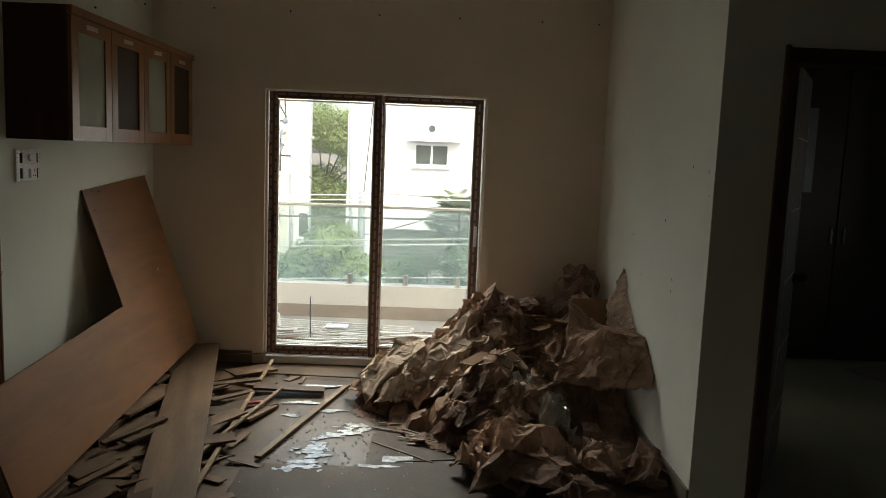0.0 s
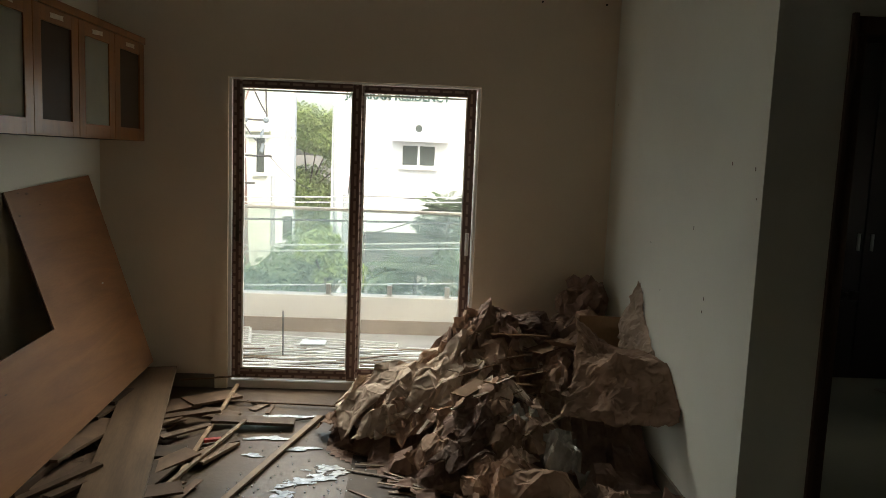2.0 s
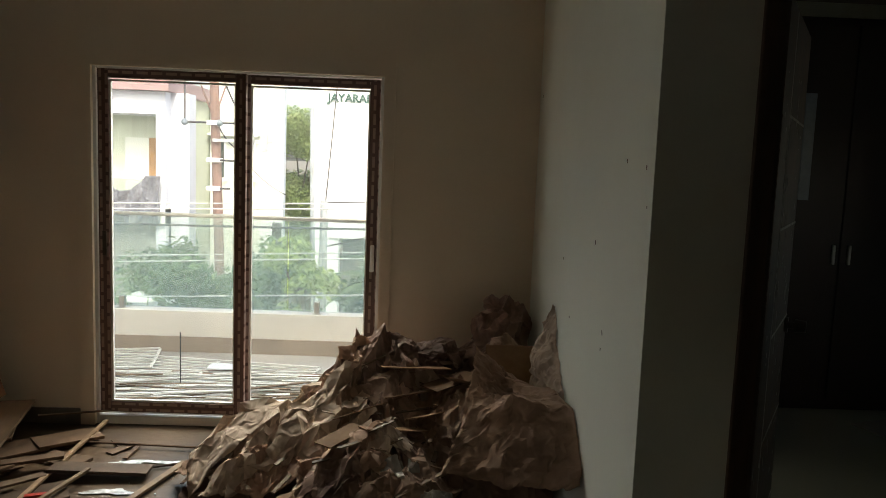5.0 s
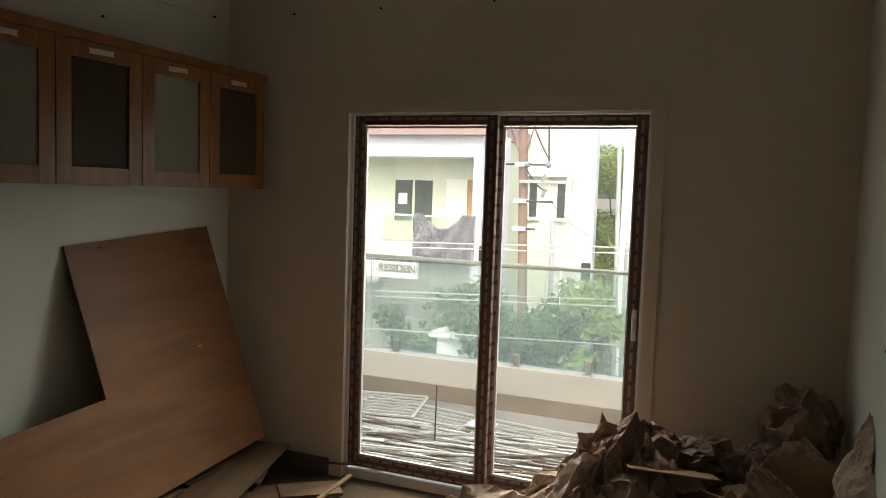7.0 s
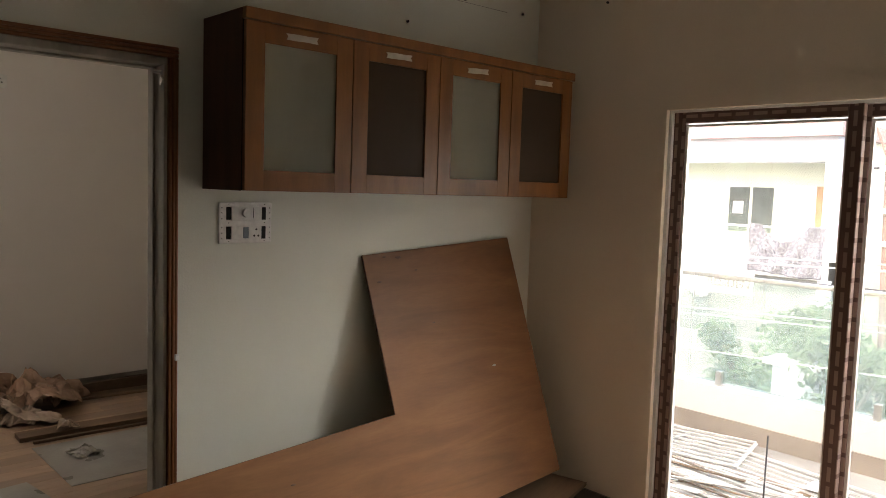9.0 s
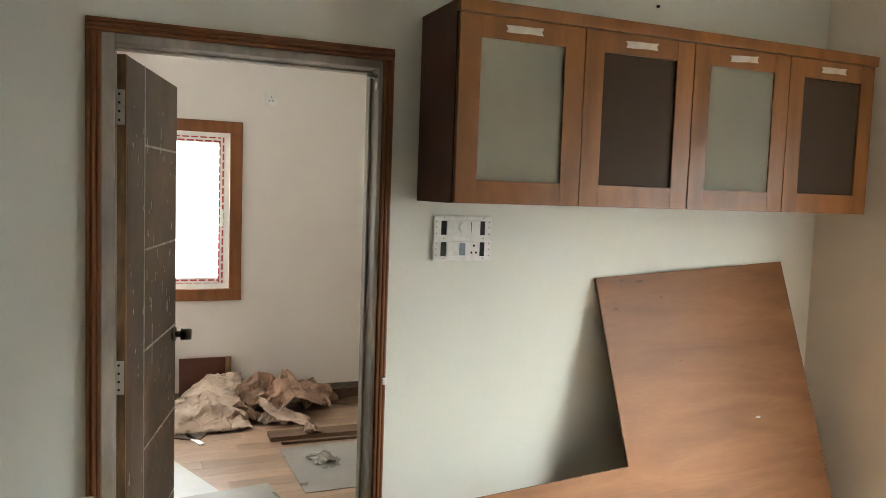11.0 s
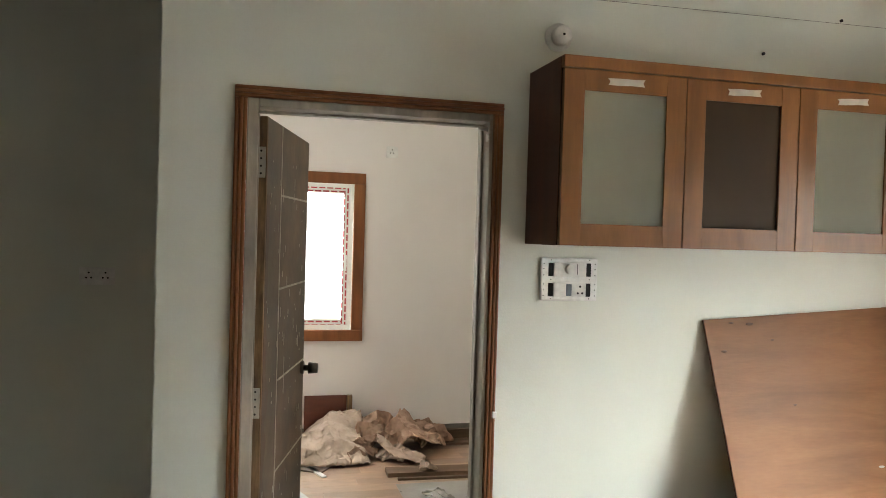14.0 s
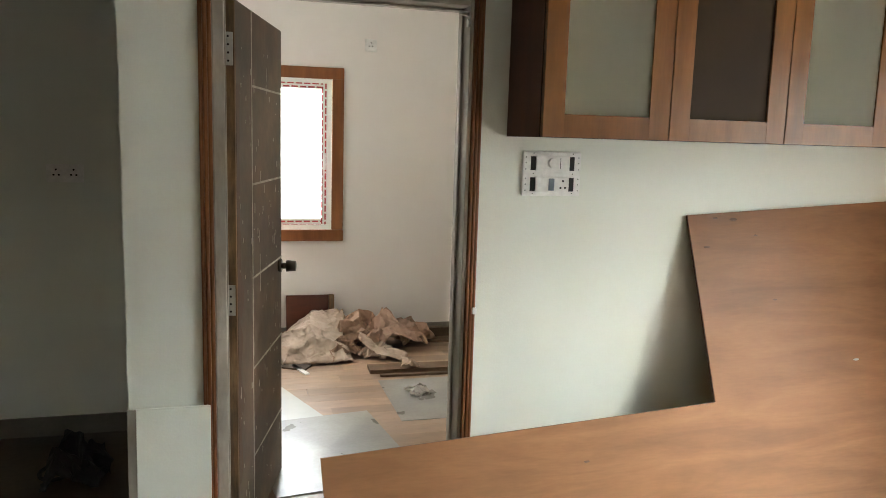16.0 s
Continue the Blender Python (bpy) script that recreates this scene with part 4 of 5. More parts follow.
for x, y, l, w, turn in ((0.98, 5.02, 0.26, 0.16, 30), (0.8, 5.08, 0.34, 0.14, 15), (0.5, 4.62, 0.22, 0.1, 50), (0.72, 4.7, 0.3, 0.09, 25), (0.85, 4.98, 0.4, 0.1, 35), (1.05, 5.1, 0.28, 0.12, 20), (1.05, 4.86, 0.24, 0.15, -30), (0.88, 4.84, 0.24, 0.12, 60), (0.62, 4.86, 0.4, 0.06, 35), (1.15, 5.2, 0.3, 0.18, 10)):
    slab("cardboard_piece", x, y, heap(x, y) + 0.1, l, w, 0.006, turn, rnd.uniform(-14, 14), CARD, "torn flat piece of brown cardboard", "cardboard", "card on the heap", rnd.uniform(-25, 5))
for k in range(30):
    x, y = rnd.uniform(0.3, 1.0), rnd.uniform(4.3, 5.1)
    slab("beading_strip", x, y, heap(x, y) + rnd.uniform(0.04, 0.1), rnd.uniform(0.14, 0.4), 0.02, 0.005, rnd.uniform(15, 85), rnd.uniform(-25, 25), STRIP, "thin broken wooden beading strip", "wood strip", "strips on the heap")
for k in range(26):
    x, y = rnd.uniform(0.0, 0.6), rnd.uniform(4.05, 4.6)
    slab("beading_strip", x, y, 0.004 + 0.012 * rnd.random(), rnd.uniform(0.12, 0.4), 0.015, 0.004, rnd.uniform(-40, 15), 0, STRIP, "thin broken wooden beading strip", "wood strip", "strips on the floor")
for x, y, l, turn in ((0.08, 4.1, 0.42, -38), (0.24, 4.0, 0.38, 10), (-0.05, 4.65, 0.3, -35), (0.45, 3.98, 0.1, -10)):
    slab("beading_strip", x, y, 0.004, l, 0.014, 0.005, turn, 0, OFFCUT, "thin dark wooden strip", "wood strip", "strips on the floor")

# ---- plywood sheet leaning on the wall ----
TLp, U, V = Vector((-1.834, 4.596, 1.32)), Vector((0.003, 0.998, 0.0635)), Vector((0.2933, 0.0598, -0.954))
U.normalize()
V = (V - U * V.dot(U)).normalized()
N = U.cross(V)
N = N if N.x > 0 else -N
ol = [(0, 0), (0.962, 0), (0.962, 1.238), (-1.48, 1.238), (-1.48, 0.719), (0, 0.719)]
bm = B()
front = bm.faces.new([bm.verts.new(TLp + U * a + V * b) for a, b in ol])
back = [TLp + U * a + V * b - N * 0.012 for a, b in ol]
r = bmesh.ops.extrude_face_region(bm, geom=[front])
bmesh.ops.translate(bm, verts=[v for v in r["geom"] if isinstance(v, bmesh.types.BMVert)], vec=-N * 0.012)
bmesh.ops.recalc_face_normals(bm, faces=bm.faces)
bmesh.ops.triangulate(bm, faces=[f for f in bm.faces if len(f.verts) > 4])
ply = whole("plywood_sheet", bm, PLY, "L-shaped reddish plywood sheet leaning on the wall", "plywood")
ply.data.materials.append(PLYEDGE)
for f in ply.data.polygons:
    if abs(f.normal.dot(N)) < 0.5:
        f.material_index = 1
for a, b, s in ((0.66, 0.63, 0.012), (0.2, 0.03, 0.015), (0.065, 0.13, 0.012), (0.29, 0.1, 0.008), (0.33, 0.36, 0.008), (0.12, 0.02, 0.01), (-0.55, 0.86, 0.01)):
    bm = B()
    c = TLp + U * a + V * b
    bmesh.ops.create_uvsphere(bm, u_segments=8, v_segments=6, radius=s, matrix=Matrix.Translation(c) @ Matrix.Diagonal((0.3, 1.2, 0.4, 1)))
    part("knot", bm, PLYEDGE if a < 0.5 else STEEL, ply, "dark knot" if a < 0.5 else "bent nail head")

# ---- planks and offcuts on the floor ----
pl = slab("plank", -1.2, 4.38, 0.085, 2.42, 0.27, 0.018, 0, 0, PLANK, "long dusty plank propped on offcuts", "plank", "")
d = Vector((-1.47, 5.66, 0.15)) - Vector((-0.93, 3.3, 0.04))
pl.matrix_world = Matrix.Translation((-1.2, 4.48, 0.085)) @ (d.to_track_quat("X", "Z").to_matrix().to_4x4())
for x0, y0, x1, y1, w, z in ((-0.95, 5.71, -0.84, 3.2, 0.024, 0.03), (-0.74, 5.0, -1.0, 3.6, 0.022, 0.045), (-0.343, 5.196, -0.66, 3.937, 0.036, 0.012)):
    bm = box(B(), (-math.hypot(x1 - x0, y1 - y0) / 2, -w / 2, 0), (math.hypot(x1 - x0, y1 - y0) / 2, w / 2, 0.014), 0.002)
    ob = new("wooden_batten", mesh_of(bm, "wooden_batten", STRIP))
    ob.matrix_world = pose((x0 + x1) / 2, (y0 + y1) / 2, z, 0, 0, math.degrees(math.atan2(y1 - y0, x1 - x0)))
    tagged(ob, "long thin wooden batten on the floor", "batten", "battens on the floor")
BOARDS = [(-0.7, 5.04, 0.46, 0.13, 4, 0.03), (-1.25, 5.3, 0.3, 0.2, 35, 0.01), (-1.05, 5.45, 0.32, 0.2, 40, 0.02), (-1.1, 5.05, 0.4, 0.08, 25, 0.05),
          (-0.92, 4.75, 0.36, 0.2, 30, 0.004), (-1.05, 4.55, 0.22, 0.14, 12, 0.03), (-0.82, 4.6, 0.12, 0.34, -18, 0.015), (-1.35, 4.7, 0.4, 0.2, 50, 0.01),
          (-1.4, 4.3, 0.5, 0.12, 62, 0.04), (-1.25, 4.1, 0.4, 0.05, 66, 0.07), (-1.33, 4.05, 0.4, 0.04, 60, 0.09), (-1.42, 3.85, 0.5, 0.2, 30, 0.02),
          (-1.2, 3.75, 0.3, 0.2, 10, 0.01), (-1.5, 4.55, 0.6, 0.25, 80, 0.09), (-1.55, 5.1, 0.6, 0.2, 85, 0.1), (-1.55, 3.7, 0.5, 0.16, 85, 0.02),
          (-1.45, 5.35, 0.3, 0.16, 20, 0.06), (-1.0, 4.0, 0.24, 0.1, 40, 0.004), (-1.3, 3.45, 0.4, 0.14, 75, 0.004), (-0.95, 5.2, 0.25, 0.12, -20, 0.004)]
for x, y, l, w, turn, z in BOARDS:
    slab("board_offcut", x, y, z, l, w, 0.016, turn, rnd.uniform(-3, 3), OFFCUT, "sawn brown board offcut lying on the floor", "board offcut", "offcuts on the floor", rnd.uniform(-4, 4))
for x, y, l, turn, z in ((-1.5, 5.25, 0.5, 86, 0.1), (-1.52, 4.2, 0.5, 88, 0.05), (-1.5, 3.4, 0.3, 88, 0.02)):
    bm = box(B(), (-l / 2, -0.05, -z), (l / 2, 0.05, 0.04), 0.003)
    ob = new("wood_block", mesh_of(bm, "wood_block", OFFCUT))
    ob.matrix_world = pose(x, y, z, 0, 0, turn)
    tagged(ob, "stacked brown board ends under the plywood", "wood block", "offcuts on the floor")
for k in range(34):
    x, y = rnd.uniform(-1.6, -1.0), rnd.uniform(3.2, 5.3)
    slab("board_offcut", x, y, 0.004 + 0.05 * rnd.random(), rnd.uniform(0.15, 0.45), rnd.uniform(0.03, 0.14), 0.012, rnd.uniform(20, 110), rnd.uniform(-5, 5), OFFCUT, "sawn brown board offcut lying on the floor", "board offcut", "offcuts on the floor", rnd.uniform(-8, 8))
for k in range(46):
    x, y = rnd.uniform(-1.5, -0.65), rnd.uniform(3.3, 5.5)
    slab("wood_chip", x, y, 0.003 + rnd.random() * 0.01, rnd.uniform(0.04, 0.2), rnd.uniform(0.015, 0.06), 0.005, rnd.uniform(0, 180), rnd.uniform(-6, 6), OFFCUT, "small splinter of brown board", "wood chip", "chips on the floor")
slab("wood_chip", -0.85, 4.72, 0.035, 0.09, 0.03, 0.015, 20, 0, RED, "small red plastic clip", "clip", "")
bm = B()
rod(bm, (-1.0, 5.43, 0.02), (-0.05, 5.37, 0.02), 0.006, 6)
whole("steel_rod", bm, OFFCUT, "thin dark rod lying before the sliding door", "rod")
bm = B()
rod(bm, (-0.5, 5.13, 0.012), (-0.12, 5.3, 0.012), 0.007, 6)
whole("steel_rod", bm, OFFCUT, "thin dark rod on the wet floor", "rod")

# torn covering on the floor
def blob(seed, x, y, rx, ry, t=0.002, z=0.0):
    r = random.Random(seed)
    bm = B()
    n = 40
    ph = [r.uniform(0, 6.28) for _ in range(4)]
    vs = []
    for k in range(n):
        a = 2 * math.pi * k / n
        q = 1 + 0.3 * math.sin(2 * a + ph[0]) + 0.26 * math.sin(3 * a + ph[1]) + 0.16 * math.sin(5 * a + ph[2]) + 0.1 * math.sin(8 * a + ph[3])
        vs.append(bm.verts.new((x + rx * q * math.cos(a), y + ry * q * math.sin(a), z + t)))
    f = bm.faces.new(vs)
    g = bmesh.ops.extrude_face_region(bm, geom=[f])
    bmesh.ops.translate(bm, verts=[v for v in g["geom"] if isinstance(v, bmesh.types.BMVert)], vec=(0, 0, -t * 0.9))
    bmesh.ops.recalc_face_normals(bm, faces=bm.faces)
    return bm


FLAKES = [(-0.62, 5.2, 0.1, 0.03), (-0.38, 5.22, 0.16, 0.028), (-0.4, 4.72, 0.1, 0.025), (-0.58, 4.86, 0.09, 0.035), (-0.05, 3.9, 0.08, 0.025), (-0.62, 4.62, 0.05, 0.02)]
fl = random.Random(31)
# a winding trail of torn patches, some of them touching
for k in range(17):
    u = k / 16
    x, y = -0.5 + 0.3 * u + 0.05 * math.sin(9 * u) + fl.gauss(0, 0.02), 3.84 + 0.66 * u + fl.gauss(0, 0.02)
    FLAKES.append((x, y, fl.uniform(0.03, 0.06), fl.uniform(0.016, 0.032)))
    for q in range(3):
        FLAKES.append((x + fl.gauss(0, 0.06), y + fl.gauss(0, 0.04), fl.uniform(0.008, 0.025), fl.uniform(0.006, 0.014)))
for k, (x, y, rx, ry) in enumerate(FLAKES):
    whole("torn_film", blob(k, x, y, rx, ry, 0.0012, 0.0042 + 0.0003 * (k % 5)), FILM, "shiny torn flake of pale plastic film", "plastic film", group="film flakes on the floor")
rnd = random.Random(8)
bm = B()
for k in range(160):
    x, y = rnd.gauss(-0.3, 0.22), rnd.gauss(4.2, 0.3)
    box(bm, (x, y, 0.0), (x + rnd.uniform(0.003, 0.009), y + rnd.uniform(0.003, 0.007), 0.0055))
whole("plastic_crumbs", bm, FILM, "scattered crumbs of pale plastic film", "crumbs", kind="stuff")
for lo, hi, lab in (((-0.72, 2.2, 0.0), (0.5, 3.9, 0.004), "brown hardboard sheet laid over the floor"), ((-0.1, 3.9, 0.0), (0.5, 4.72, 0.0035), "brown hardboard sheet laid over the floor"), ((0.5, 1.6, 0.0), (1.3, 3.6, 0.004), "brown hardboard sheet laid over the floor"), ((-0.7, 0.4, 0), (0.48, 2.19, 0.004), "brown hardboard sheet laid over the floor")):
    whole("hardboard_sheet", box(B(), lo, hi, 0.001), HARDBOARD, lab, "hardboard", group="hardboard on the floor")
whole("pale_floor_patch", box(B(), (-0.02, 3.96, 0.0036), (0.14, 4.04, 0.0056)), FILM, "strip of shiny pale film on the floor", "plastic film")

# ---- boards beside the doorway, corridor ----
for lo, hi, tilt, mm, lab in (((0, 0, 0), (0.012, 0.235, 0.675), 4, WALL, "pale painted board leaning beside the doorway"), ((0, -0.028, 0), (0.01, 0.06, 0.672), 3, GREYJAMB, "grey board end leaning beside the doorway")):
    ob = whole("leaning_board", box(B(), lo, hi, 0.002), mm, lab, "board")
    ob.matrix_world = pose(LW + 0.06 - (0.012 if mm is GREYJAMB else 0), 2.58, 0.002, 0, -tilt, 0)
bag = thing("black_bag", "slumped black fabric bag on the corridor floor", "bag")
p, f = folded(91, 0.42, 0.42, 14, 85)
e = p.max(0) - p.min(0)
p *= np.array([0.34 / e[0], 0.3 / e[1], 0.22 / e[2]])
p += np.array([-2.85, 2.2, 0.112])
me = bpy.data.meshes.new("pouch")
me.from_pydata([tuple(q) for q in p], [], f)
me.materials.append(CLOTHBLACK)
o = new("pouch", me)
o.parent = bag
bm = B()
pts = [Vector((-2.9 + 0.09 * math.cos(a), 2.1 + 0.07 * math.sin(a), 0.02)) for a in np.linspace(0, 2 * math.pi, 15)]
for a, b in zip(pts, pts[1:]):
    rod(bm, a, b, 0.009, 6)
part("strap", bm, CLOTHBLACK, bag)

# ---- bedroom ----
bw = thing("window_bedroom", "white framed bedroom window in a brown wooden surround", "window")
bw["kind"] = "structure"
for lo, hi in (((-5.1, 2.62, 2.0), (-5.075, 3.712, 2.085)), ((-5.1, 2.62, 0.78), (-5.06, 3.712, 0.865)), ((-5.1, 3.625, 0.865), (-5.075, 3.712, 2.0)), ((-5.1, 2.62, 0.865), (-5.075, 2.75, 2.0))):
    part("surround", box(B(), lo, hi, 0.004), TEAK, bw, "brown wooden surround")
bm = B()
for lo, hi in (((-5.2, 2.75, 0.86), (-5.12, 3.625, 0.9)), ((-5.2, 2.75, 1.97), (-5.12, 3.625, 2.0)), ((-5.2, 3.595, 0.9), (-5.12, 3.625, 1.97)), ((-5.2, 2.75, 0.9), (-5.12, 2.78, 1.97))):
    box(bm, lo, hi, 0.003)
part("frame", bm, UPVC, bw, "white plastic frame")
for y0, y1, x in ((3.17, 3.595, -5.14), (2.78, 3.21, -5.18)):
    bm = B()
    box(bm, (x - 0.015, y0, 0.9), (x + 0.015, y0 + 0.045, 1.97), 0.003)
    box(bm, (x - 0.015, y1 - 0.045, 0.9), (x + 0.015, y1, 1.97), 0.003)
    s = part("sash", bm, REDV, bw, "white sash edged with red printed tape")
    for z0, z1 in ((0.9, 0.945), (1.925, 1.97)):
        part("rail", box(B(), (x - 0.015, y0 + 0.045, z0), (x + 0.015, y1 - 0.045, z1), 0.003), REDH, s)
    g = part("pane", box(B(), (x - 0.003, y0 + 0.045, 0.945), (x + 0.003, y1 - 0.045, 1.925)), OPAL, s, "milky glass")
    g.visible_shadow = False
part("handle", box(B(), (-5.125, 3.562, 1.32), (-5.11, 3.582, 1.45), 0.004), UPVC, bw)

panel = whole("wooden_board", box(B(), (0, 0, 0), (0.02, 0.35, 0.36), 0.002), REDBOARD, "reddish brown wooden panel leaning on the bedroom wall", "wood panel")
panel.matrix_world = pose(-5.04, 3.28, 0, 0, -6, 0)
whole("wood_post", box(B(), (-5.03, 3.6, 0), (-4.99, 3.64, 0.37), 0.003), RAWWOOD, "short wooden post end beside the panel", "wood post")
for seed, x, y, w, h, high, mm, turn in ((82, -4.8, 3.75, 0.45, 0.42, 0.3, KRAFT, 60), (83, -4.72, 3.98, 0.42, 0.45, 0.32, KRAFT, 10), (84, -4.82, 4.18, 0.35, 0.35, 0.22, KRAFT, 40), (85, -4.55, 3.9, 0.35, 0.2, 0.12, KRAFTPALE, 80), (86, -4.85, 3.3, 0.3, 0.3, 0.14, SACK, 0), (87, -4.62, 3.6, 0.35, 0.3, 0.16, KRAFT, 30)):
    paper(seed, x, y, w, h, high, mm, folds=11, amp=75, turn=turn, base=0.0, label="crumpled kraft paper on the bedroom floor", group="papers in the bedroom")
tented("crumpled_paper", [[(-4.42, 3.2, 0.01), (-4.38, 3.45, 0.012), (-4.4, 3.7, 0.02)], [(-4.64, 3.18, 0.15), (-4.62, 3.42, 0.24), (-4.6, 3.66, 0.1)], [(-4.92, 3.22, 0.06), (-4.9, 3.45, 0.27), (-4.9, 3.7, 0.28)]], 31, 0.035, KRAFTPALE, "large domed sheet of pale kraft paper", "wrapping paper", 14, 0.006, "papers in the bedroom")
tented("crumpled_paper", [[(-4.46, 3.74, 0.16), (-4.4, 3.86, 0.06), (-4.36, 4.06, 0.012)], [(-4.54, 3.76, 0.2), (-4.48, 3.9, 0.1), (-4.46, 4.1, 0.05)]], 33, 0.02, KRAFTPALE, "pale curled edge of torn wrapping paper", "wrapping paper", 10, 0.006, "papers in the bedroom")
for x, y, z, l, w, t, turn, tilt, mm, lab in ((-4.98, 4.6, 0.0, 0.7, 0.05, 0.09, 92, 0, PLANK, "plank on edge along the bedroom skirting"), (-4.88, 4.62, 0.0, 0.6, 0.14, 0.02, 85, 0, PLANK, "dusty plank on the bedroom floor"), (-4.18, 4.25, 0.0, 0.95, 0.14, 0.03, 88, 0, PLANK, "pale plank on the bedroom floor"), (-4.05, 4.28, 0.0, 0.9, 0.03, 0.018, 88, 0, OFFCUT, "dark strip beside the plank"), (-4.4, 3.25, 0.0, 0.3, 0.12, 0.012, 60, 0, OFFCUT, "dark board offcut on the bedroom floor"), (-4.3, 3.32, 0.0, 0.24, 0.035, 0.012, 20, 0, UPVC, "white plastic strip on the bedroom floor")):
    slab("floor_plank", x, y, z, l, w, t, turn, tilt, mm, lab, "plank", "planks in the bedroom")
whole("grey_sheet", box(B(), (-3.98, 3.8, 0), (-3.25, 4.85, 0.006), 0.001), GREYSHEET, "grey laminate sheet on the bedroom floor", "laminate sheet")
sheet = whole("white_plastic_sheet", box(B(), (-0.5, -0.2, 0.003), (0.5, 0.2, 0.005)), CLEARSHEET, "shiny white plastic sheet on the bedroom floor", "plastic sheet")
sheet.matrix_world = pose(-3.65, 3.08, 0.0, 0, 0, 20)
sheet2 = whole("grey_sheet", box(B(), (-0.45, -0.35, 0), (0.45, 0.35, 0.004)), GREYSHEET, "scuffed translucent sheet on the bedroom floor", "plastic sheet")
sheet2.matrix_world = pose(-2.95, 3.35, 0.004, 0, 0, 8)
paper(88, -3.7, 4.0, 0.16, 0.14, 0.05, POLY, folds=8, amp=70, base=0.004, label="scrap of clear plastic on the grey sheet", cat="plastic scrap", name="plastic_scrap", group="")
paper(89, -4.15, 4.05, 0.1, 0.12, 0.07, KRAFTPALE, folds=4, amp=60, base=0.03, label="folded scrap of pale paper", cat="paper scrap", name="paper_scrap", group="")
whole("paper_label", box(B(), (-3.35, 4.35, 0.006), (-3.1, 4.6, 0.008)), UPVC, "white paper sheet on the bedroom floor", "paper")
whole("threshold", box(B(), (-2.2, 2.9, -0.002), (-2.17, 3.64, 0.006), 0.001), HOLE, "dark seam across the bedroom floor", "threshold", kind="structure")
whole("wet_patch_sheet", box(B(), (-2.16, 2.95, -0.002), (-1.9, 3.6, 0.003)), CLEARSHEET, "shiny pale sheet on the doorway floor", "plastic sheet")

# ---- side room ----
wd = thing("wardrobe", "dark brown built-in wardrobe in the unlit room", "wardrobe")
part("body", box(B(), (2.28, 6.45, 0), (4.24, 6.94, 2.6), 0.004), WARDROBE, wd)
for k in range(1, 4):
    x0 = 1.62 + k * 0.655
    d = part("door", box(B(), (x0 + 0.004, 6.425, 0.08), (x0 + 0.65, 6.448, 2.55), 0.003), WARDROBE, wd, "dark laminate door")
    xh = x0 + (0.6 if k % 2 == 0 else 0.05)
    part("handle", box(B(), (xh, 6.4, 1.0), (xh + 0.015, 6.425, 1.13), 0.004), STEEL, d, "steel bar handle")
# bluish reflection on the wardrobe, built as a coloured strip
part("mirror", box(B(), (3.265, 6.41, 1.42), (3.335, 6.423, 2.11), 0.002), GREYPL, wd, "narrow blue-grey strip painted as a bluish reflection")
mt = whole("floor_mat", box(B(), (-0.3, -0.2, 0), (0.3, 0.2, 0.012), 0.004), SKIRT, "small dark mat on the pale floor", "mat")
mt.matrix_world = pose(3.95, 6.05, 0, 0, 0, 20)
whole("floor_side_tiles", box(B(), (1.6, 3.62, 0.0), (4.25, 5.91, 0.003)), HALLTILE, "pale tiles of the side room", "floor", kind="structure")

# ---- balcony ----
structure("balcony_floor", [((-4.5, 5.91, -0.2), (4.5, 7.72, -0.02))], CONCRETE, "dusty pale balcony floor", "floor")
structure("balcony_parapet", [((-4.5, 7.52, -0.02), (4.5, 7.7, 0.31)), ((-4.5, 5.91, -0.02), (-4.35, 7.52, 0.31))], PARAPET, "low white painted balcony parapet", "parapet")
structure("baseboard_balcony", [((-4.35, 7.505, -0.02), (4.5, 7.52, 0.105))], BAND, "beige skirting band along the parapet", "skirting")
rail = thing("glass_railing", "clear glass balcony railing with steel clamps and top rail", "railing")
xs = [-4.3, -3.06, -1.84, -0.27, 0.8, 2.0, 3.2, 4.3]
for a, b in zip(xs, xs[1:]):
    g = part("glass_panel", box(B(), (a + 0.006, 7.594, 0.325), (b - 0.006, 7.606, 1.07), 0.002), RAILGLASS, rail, "greenish clear glass panel")
    g.visible_shadow = False
    for x in (a + 0.24, b - 0.31):
        bm = box(B(), (x - 0.022, 7.57, 0.31), (x + 0.022, 7.63, 0.41), 0.006)
        box(bm, (x - 0.04, 7.56, 0.31), (x + 0.04, 7.64, 0.316), 0.002)
        part("clamp", bm, STEEL, rail, "steel glass clamp")
part("top_rail", box(B(), (-4.35, 7.578, 1.065), (4.4, 7.622, 1.095), 0.008), STEEL, rail, "slim steel top rail")
for a, b in ((-4.35, -4.33),):
    part("post", box(B(), (a, 7.58, 0.31), (b, 7.62, 1.07), 0.003), STEEL, rail)


def grille(m, n, l, w):
    g = thing("window_grille", "white steel window grille lying on the balcony", "window grille", "grilles on the balcony", m=m)
    for y in (0.0, w):
        part("frame_bar", box(B(), (0, y - 0.012, 0), (l, y + 0.012, 0.012), 0.002), GRILLE, g)
    for x in (0.0, l * 0.55, l):
        part("cross_bar", box(B(), (x - 0.012, 0, -0.004), (x + 0.012, w, 0.004), 0.002), GRILLE, g)
    for k in range(1, n):
        part("bar", box(B(), (0, w * k / n - 0.006, 0), (l, w * k / n + 0.006, 0.01), 0.002), GRILLE, g)
    return g


